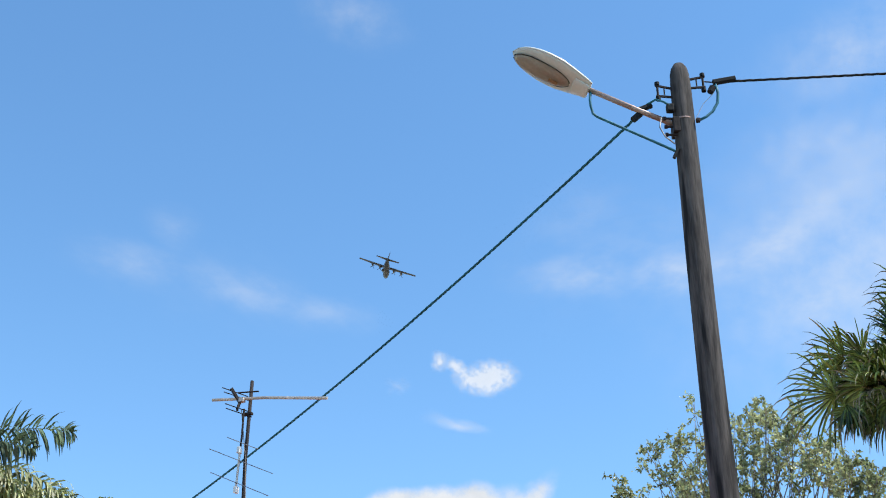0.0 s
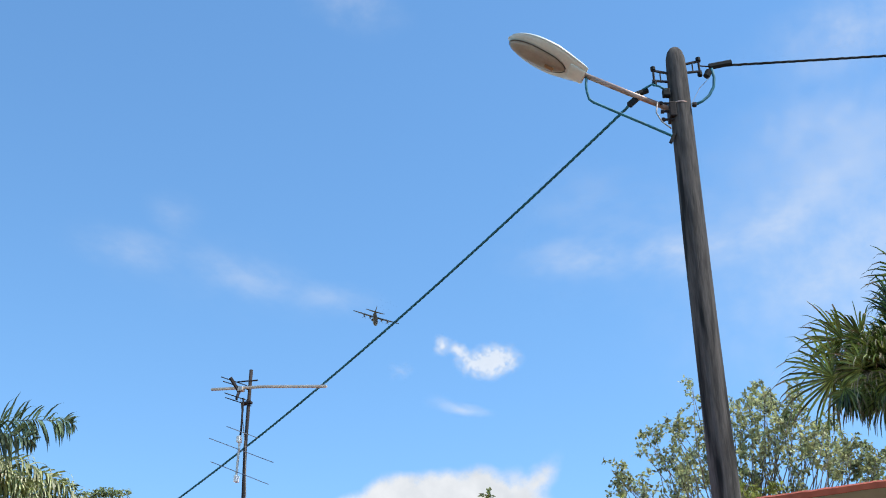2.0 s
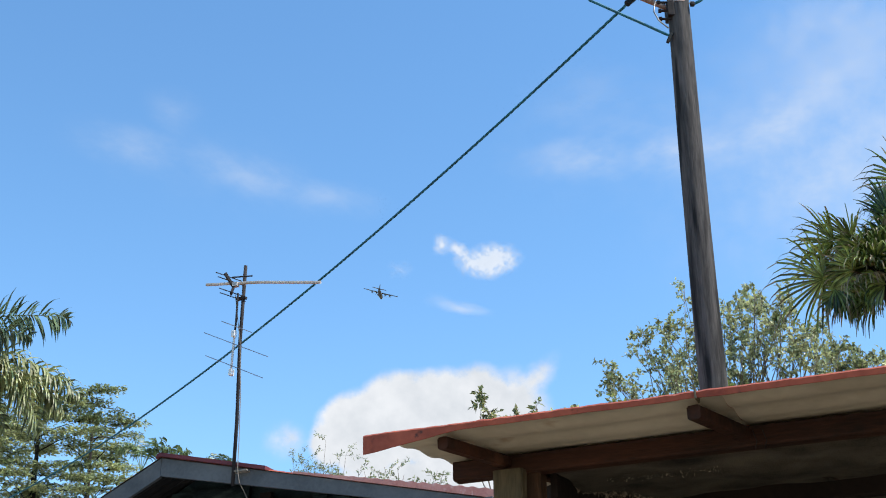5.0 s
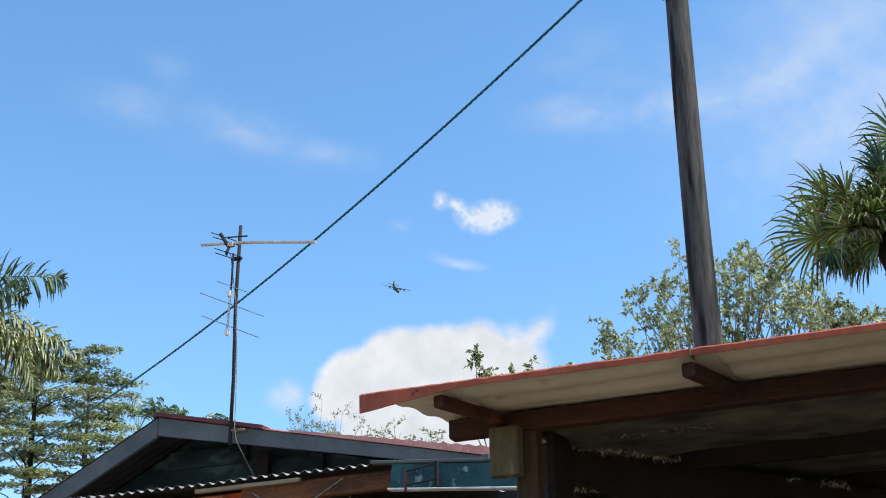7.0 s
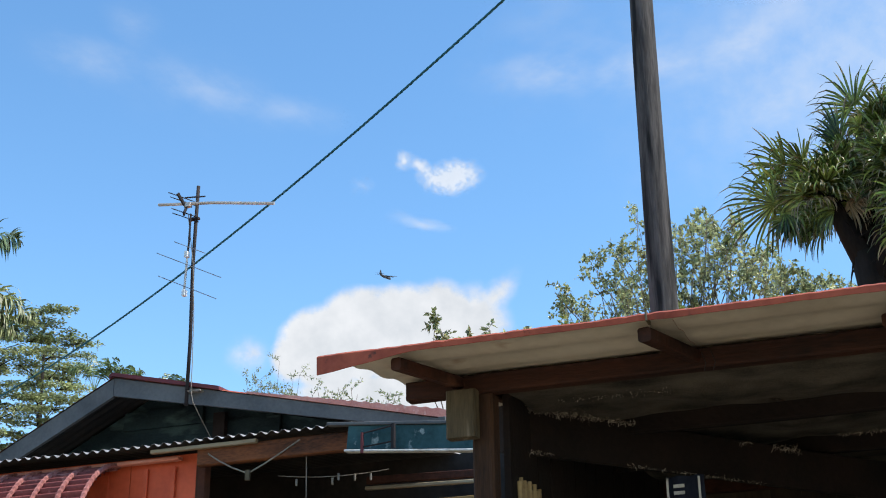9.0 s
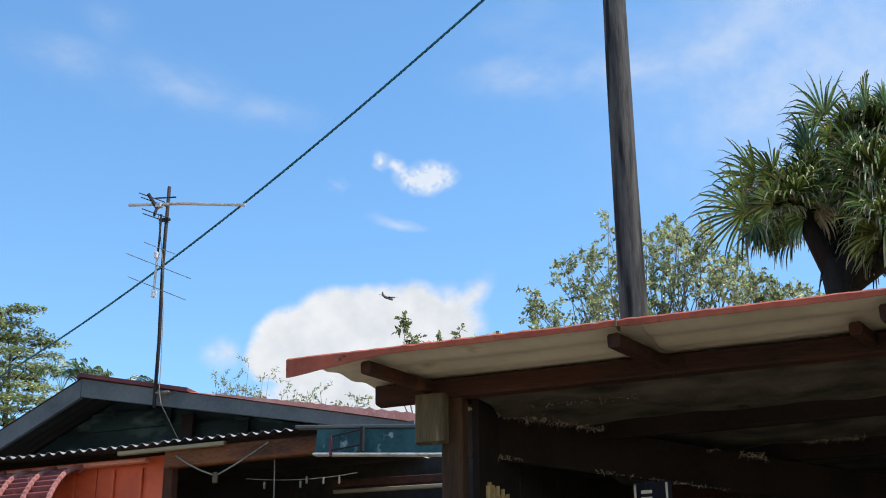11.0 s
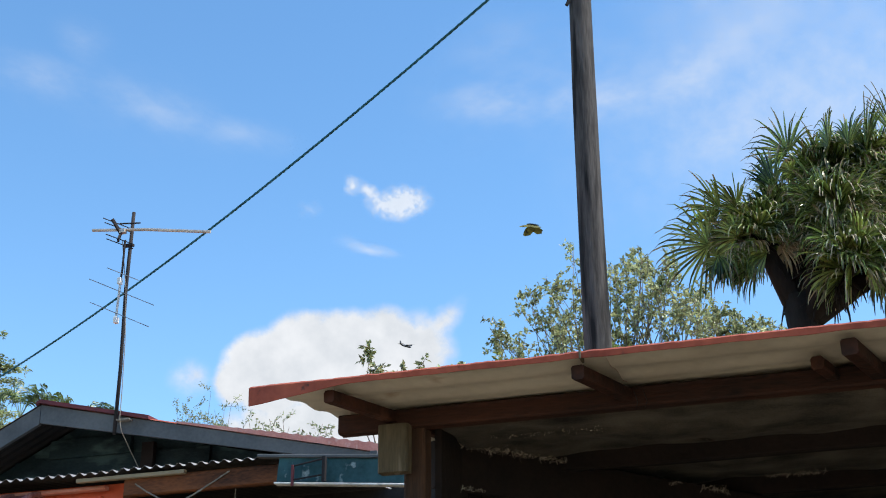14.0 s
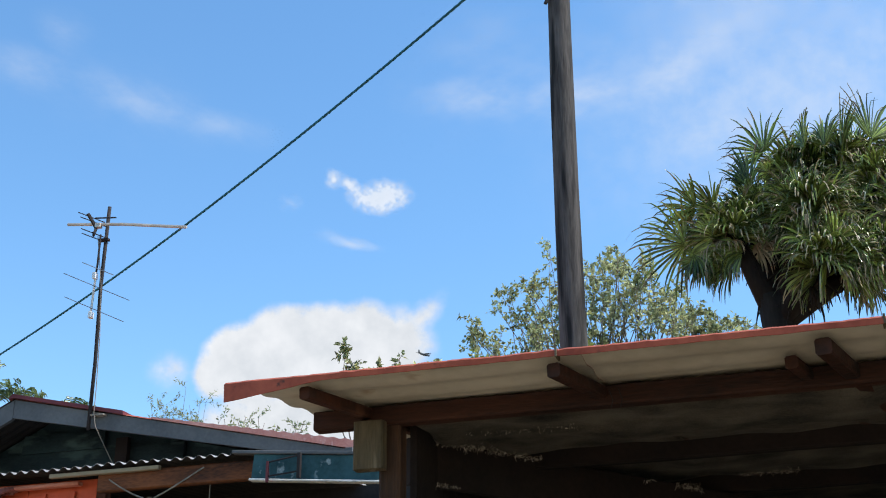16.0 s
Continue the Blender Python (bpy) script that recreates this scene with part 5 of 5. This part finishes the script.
D = FAR * math.radians(1)     # one degree at that distance
CLOUDS = [
    (cloud("small bright puff of cloud", 2.2, 24.8, (5 * D, 3 * D),
           cloud_mat("puff_vapour", [(0.85 * D, -0.05 * D, 1.7 * D, 1.0 * D, 8, 1.15), (0.1 * D, -0.1 * D, 1.2 * D, 0.8 * D, -10, 0.9), (-0.5 * D, 0.42 * D, 0.95 * D, 0.42 * D, -30, 0.8), (-1.33 * D, 0.68 * D, 0.6 * D, 0.6 * D, 35, 0.75), (-3.2 * D, -0.33 * D, 1.0 * D, 0.7 * D, 10, 0.3)],
                     0.022, 34.0, 0.62, 0.78, 0.54, ragged=0.45)), 2.2, 24.8),
    (cloud("thin flat wisp of cloud", 1.6, 22.7, (3 * D, 1.5 * D),
           cloud_mat("wisp_vapour", [(0 * D, 0 * D, 2.0 * D, 0.42 * D, -10, 0.8), (-0.8 * D, 0.3 * D, 1.2 * D, 0.5 * D, -20, 0.4)], 0.02, 30.0, 0.8, 0.5, 0.54, ragged=0.5, streak=(-10, 2.0))), 1.6, 22.7),
    (cloud("large white cumulus bank with a ragged plume", -0.6, 17.3, (10 * D, 5 * D),
           cloud_mat("bank_vapour", [(-2.6 * D, -0.5 * D, 2.5 * D, 2.25 * D, 0, 2.2), (-1.0 * D, 0.05 * D, 2.6 * D, 2.5 * D, 0, 2.2), (0.7 * D, 0.1 * D, 3.0 * D, 2.6 * D, 0, 2.2), (2.4 * D, -0.1 * D, 2.9 * D, 3.0 * D, 0, 2.2), (-3.9 * D, -0.9 * D, 1.4 * D, 1.4 * D, 0, 1.8), (4.0 * D, 0.7 * D, 2.1 * D, 2.2 * D, 20, 1.0), (4.9 * D, 1.75 * D, 2.2 * D, 0.9 * D, 50, 0.6), (-6.0 * D, -0.8 * D, 1.5 * D, 1.2 * D, 10, 0.5), (1.5 * D, -3.2 * D, 7.5 * D, 2.4 * D, 0, 2.0)],
                     0.0085, 44.0, 0.5, 0.98, 0.53, 0.16, ragged=0.6)), -0.15, 17.65),
    (cloud("faint streak of high cirrus", -9.0, 28.4, (13 * D, 6 * D),
           cloud_mat("cirrus_vapour", [(-4.8 * D, 0.7 * D, 4.6 * D, 1.7 * D, -8, 0.75), (0 * D, -0.1 * D, 4.6 * D, 1.5 * D, -14, 0.95), (3.6 * D, -0.8 * D, 3.8 * D, 1.2 * D, -4, 0.85), (-3.2 * D, 2.3 * D, 2.0 * D, 1.5 * D, -30, 0.6), (-1 * D, 0 * D, 9 * D, 3.2 * D, -10, 0.4)],
                     0.0065, 80.0, 0.95, 0.25, 0.52, ragged=0.5, streak=(-12, 2.0))), -9.0, 28.4),
    (cloud("broad veil of high cirrus", 12.0, 30.2, (13 * D, 7 * D),
           cloud_mat("veil_vapour", [(-3.5 * D, -1 * D, 5.2 * D, 1.7 * D, -3, 0.75), (1 * D, -1.15 * D, 4.6 * D, 1.5 * D, 2, 0.95), (4.8 * D, -0.4 * D, 3.6 * D, 1.4 * D, 22, 0.9), (7.5 * D, 1.2 * D, 4.6 * D, 1.9 * D, 30, 0.6), (-3 * D, 1.4 * D, 5 * D, 3 * D, 0, 0.45), (6.5 * D, -3.2 * D, 5 * D, 2.6 * D, 10, 0.6), (0 * D, 0 * D, 12 * D, 5 * D, 5, 0.4)],
                     0.0065, 80.0, 0.9, 0.4, 0.52, ragged=0.5, streak=(8, 1.9))), 12.0, 30.2),
    (cloud("thin high cloud overhead", 9.0, 37.5, (18 * D, 6 * D),
           cloud_mat("high_vapour", [(-10.3 * D, 4.0 * D, 4.0 * D, 1.9 * D, -25, 0.5), (11.0 * D, 0.5 * D, 6.5 * D, 3.4 * D, 20, 0.65), (10.0 * D, -3.5 * D, 7.0 * D, 3.2 * D, 10, 0.6)],
                     0.0045, 120.0, 0.9, 0.5, 0.52, ragged=0.55)), 9.0, 37.5),
    (cloud("pale haze cloud low in the sky", 24.0, 28.0, (17 * D, 11 * D),
           cloud_mat("low_vapour", [(0, 0, 16 * D, 10 * D, 10, 0.85), (3 * D, -2.5 * D, 8 * D, 4.5 * D, 10, 0.95), (-4 * D, 3 * D, 8 * D, 3 * D, 14, 0.7)], 0.005, 120.0, 1.0, 0.5, 0.52, ragged=0.65)), 24.0, 28.0),
]


# ---------------------------------------------------------------- aircraft
def aircraft():
    a = thing("transport_aircraft", "grey four-engined propeller transport aircraft flying away", "aircraft")
    ys = [-15.0, -13.5, -11, -8, -5, 0, 6, 10, 12.5, 14, 14.8]
    rs = [0.35, 0.8, 1.3, 1.8, 2.1, 2.2, 2.2, 2.1, 1.7, 1.1, 0.3]
    zs = [1.6, 1.35, 0.9, 0.4, 0.1, 0, 0, 0, -0.15, -0.35, -0.5]
    part("fuselage", tube([(0, y, z) for y, z in zip(ys, zs)], rs, 16), M_GREY, a, smooth=True)

    def slab(x0, x1, y0, y1, c0, c1, z0, z1, th):
        vs = []
        for x, y, c, z, k in ((x0, y0, c0, z0, th), (x1, y1, c1, z1, th * 0.45)):
            vs += [(x, y + c * 0.5, z), (x, y + c * 0.15, z + k), (x, y - c * 0.5, z), (x, y + c * 0.15, z - k * 0.6)]
        return vs, [(0, 1, 5, 4), (1, 2, 6, 5), (2, 3, 7, 6), (3, 0, 4, 7), (3, 2, 1, 0), (4, 5, 6, 7)]
    part("wing", join(slab(0, 20.2, 2.2, 2.0, 5.2, 2.6, 2.1, 2.6, 0.45), slab(0, -20.2, 2.2, 2.0, 5.2, 2.6, 2.1, 2.6, 0.45)), M_GREY, a)
    part("tailplane", join(slab(0, 8.0, -13.2, -13.6, 4.0, 2.0, 1.9, 2.0, 0.25), slab(0, -8.0, -13.2, -13.6, 4.0, 2.0, 1.9, 2.0, 0.25)), M_GREY, a)
    part("fin", ([(0.2, -9.5, 1.6), (-0.2, -9.5, 1.6), (0.2, -15.2, 1.8), (-0.2, -15.2, 1.8), (0.1, -12.8, 7.0), (-0.1, -12.8, 7.0), (0.1, -15.3, 7.0), (-0.1, -15.3, 7.0)],
                 [(0, 2, 6, 4), (1, 5, 7, 3), (0, 4, 5, 1), (2, 3, 7, 6), (4, 6, 7, 5), (0, 1, 3, 2)]), M_GREY, a)
    for x in (-10.3, -5.0, 5.0, 10.3):
        e = part("engine", tube([(x, 0.0, 1.7), (x, 1.5, 1.55), (x, 4.2, 1.6), (x, 6.0, 1.7), (x, 6.6, 1.7)], [0.25, 0.65, 0.7, 0.55, 0.2], 12), M_GREY, a, smooth=True)
        blades = []
        for k in range(4):
            g = math.pi / 4 + k * math.pi / 2
            blades.append(beam((x, 6.4, 1.7), (x + 2.0 * math.cos(g), 6.4, 1.7 + 2.0 * math.sin(g)), 0.12, 0.3, 0.03))
        part("propeller", join(*blades), M_GREY, e)
    part("gear_fairing", join(tube([(-2.1, -2.5, -1.3), (-2.2, 0, -1.5), (-2.1, 3, -1.3)], [0.3, 0.75, 0.3], 8), tube([(2.1, -2.5, -1.3), (2.2, 0, -1.5), (2.1, 3, -1.3)], [0.3, 0.75, 0.3], 8)), M_GREY, a)
    return a


plane = aircraft()


# ---------------------------------------------------------------- butterfly
def butterfly():
    b = thing("butterfly", "olive-yellow butterfly flying close by", "butterfly")
    part("body", tube([(0, -0.016, 0), (0, -0.006, 0), (0, 0.004, 0), (0, 0.012, 0), (0, 0.016, 0)], [0.001, 0.0028, 0.0034, 0.0025, 0.001], 8), M_BLACK, b, smooth=True)
    wings = []
    for sgn in (1, -1):
        def lobe(pts, z):
            vs, fs = [], []
            for zz in (z, z - 0.0006):
                vs += [(sgn * x, y, zz) for x, y in pts]
            n = len(pts)
            fs = [tuple(range(n)), tuple(range(2 * n - 1, n - 1, -1))] + [(i, (i + 1) % n, n + (i + 1) % n, n + i) for i in range(n)]
            return vs, fs
        fore = lobe([(0, 0.008), (0.016, 0.022), (0.034, 0.028), (0.037, 0.022), (0.032, 0.008), (0.02, -0.001), (0, -0.002)], 0.0)
        hind = lobe([(0, 0.0), (0.02, 0.0), (0.027, -0.010), (0.024, -0.022), (0.013, -0.026), (0.004, -0.014)], -0.001)
        wings.append(part("wing", join(fore, hind), M_WING, b))
    return b, wings


moth, moth_wings = butterfly()


# ---------------------------------------------------------------- what moves
def motions():
    for ob, az, el in CLOUDS:
        walk(ob, [(t, sky_pose(az + 0.0965 * (t - 7), el + 0.0645 * (t - 7))) for t in (0, 4, 8, 12, 16)])
    # seconds, compass angle, height angle, slant distance, heading, climb, bank
    flight = [(0, -2.67, 29.10, 880, -6, 8, 17), (1.5, -3.03, 26.98, 1040, -4, 8, 17), (3.5, -2.86, 24.60, 1270, 0, 6, 16),
              (5.0, -2.45, 23.15, 1450, 3, 5, 16), (6.5, -1.80, 21.95, 1640, 9, 4, 17), (8.0, -0.70, 20.95, 1840, 24, 3, 17), (9.5, 0.38, 20.27, 2000, 38, 3, 17),
              (11, 1.52, 19.70, 2090, 40, 3, 16), (12.5, 2.76, 19.28, 2220, 45, 3, 15), (14.5, 4.52, 18.75, 2370, 50, 3, 13), (16, 6.04, 18.37, 2470, 54, 3, 12)]
    rows = []
    for t, az, el, rr, head, climb, bank in flight:
        p = sky_pose(az, el, rr).translation
        rows.append((t, pose(p.x, p.y, p.z, climb, bank, -head)))
    walk(plane, rows)
    # the butterfly waits out of sight, crosses, comes back for a moment and is gone
    fl = [(0, 46, 26, -40), (6, 45, 27, -80), (12, 44, 28, -60), (13.6, 41, 29, 60), (13.8, 32.5, 30.5, 75), (13.9, 25.67, 28.64, 40),
          (14.0, 10.22, 24.17, 70), (14.1, -0.73, 25.37, 20), (14.2, -10.17, 24.42, 15), (14.3, -18.0, 22.0, 90), (14.4, -18.5, 19.5, 150),
          (14.5, -13.59, 18.08, 200), (14.6, -11.93, 17.71, 250), (14.7, -20, 16.5, 200), (14.9, -38, 14.0, 130), (16, -45, 14.0, 100)]
    walk(moth, [(t, pose(*(EYE + Vector((math.sin(radians(az)) * math.cos(radians(el)), math.cos(radians(az)) * math.cos(radians(el)), math.sin(radians(el)))) * 3.3), 12, 0, hd))
                for t, az, el, hd in fl])
    for w, sgn in zip(moth_wings, (1, -1)):
        beat = [(0, 20), (6, 30), (12, 20), (13.7, 40), (13.8, 5), (13.9, 35), (14.0, -35), (14.1, 62), (14.2, 30), (14.3, -20), (14.4, 50), (14.5, 35), (14.6, 20), (14.7, -20), (14.9, 40), (16, 20)]
        walk(w, [(t, pose(0, 0, 0, 0, -sgn * g, 0)) for t, g in beat])


motions()
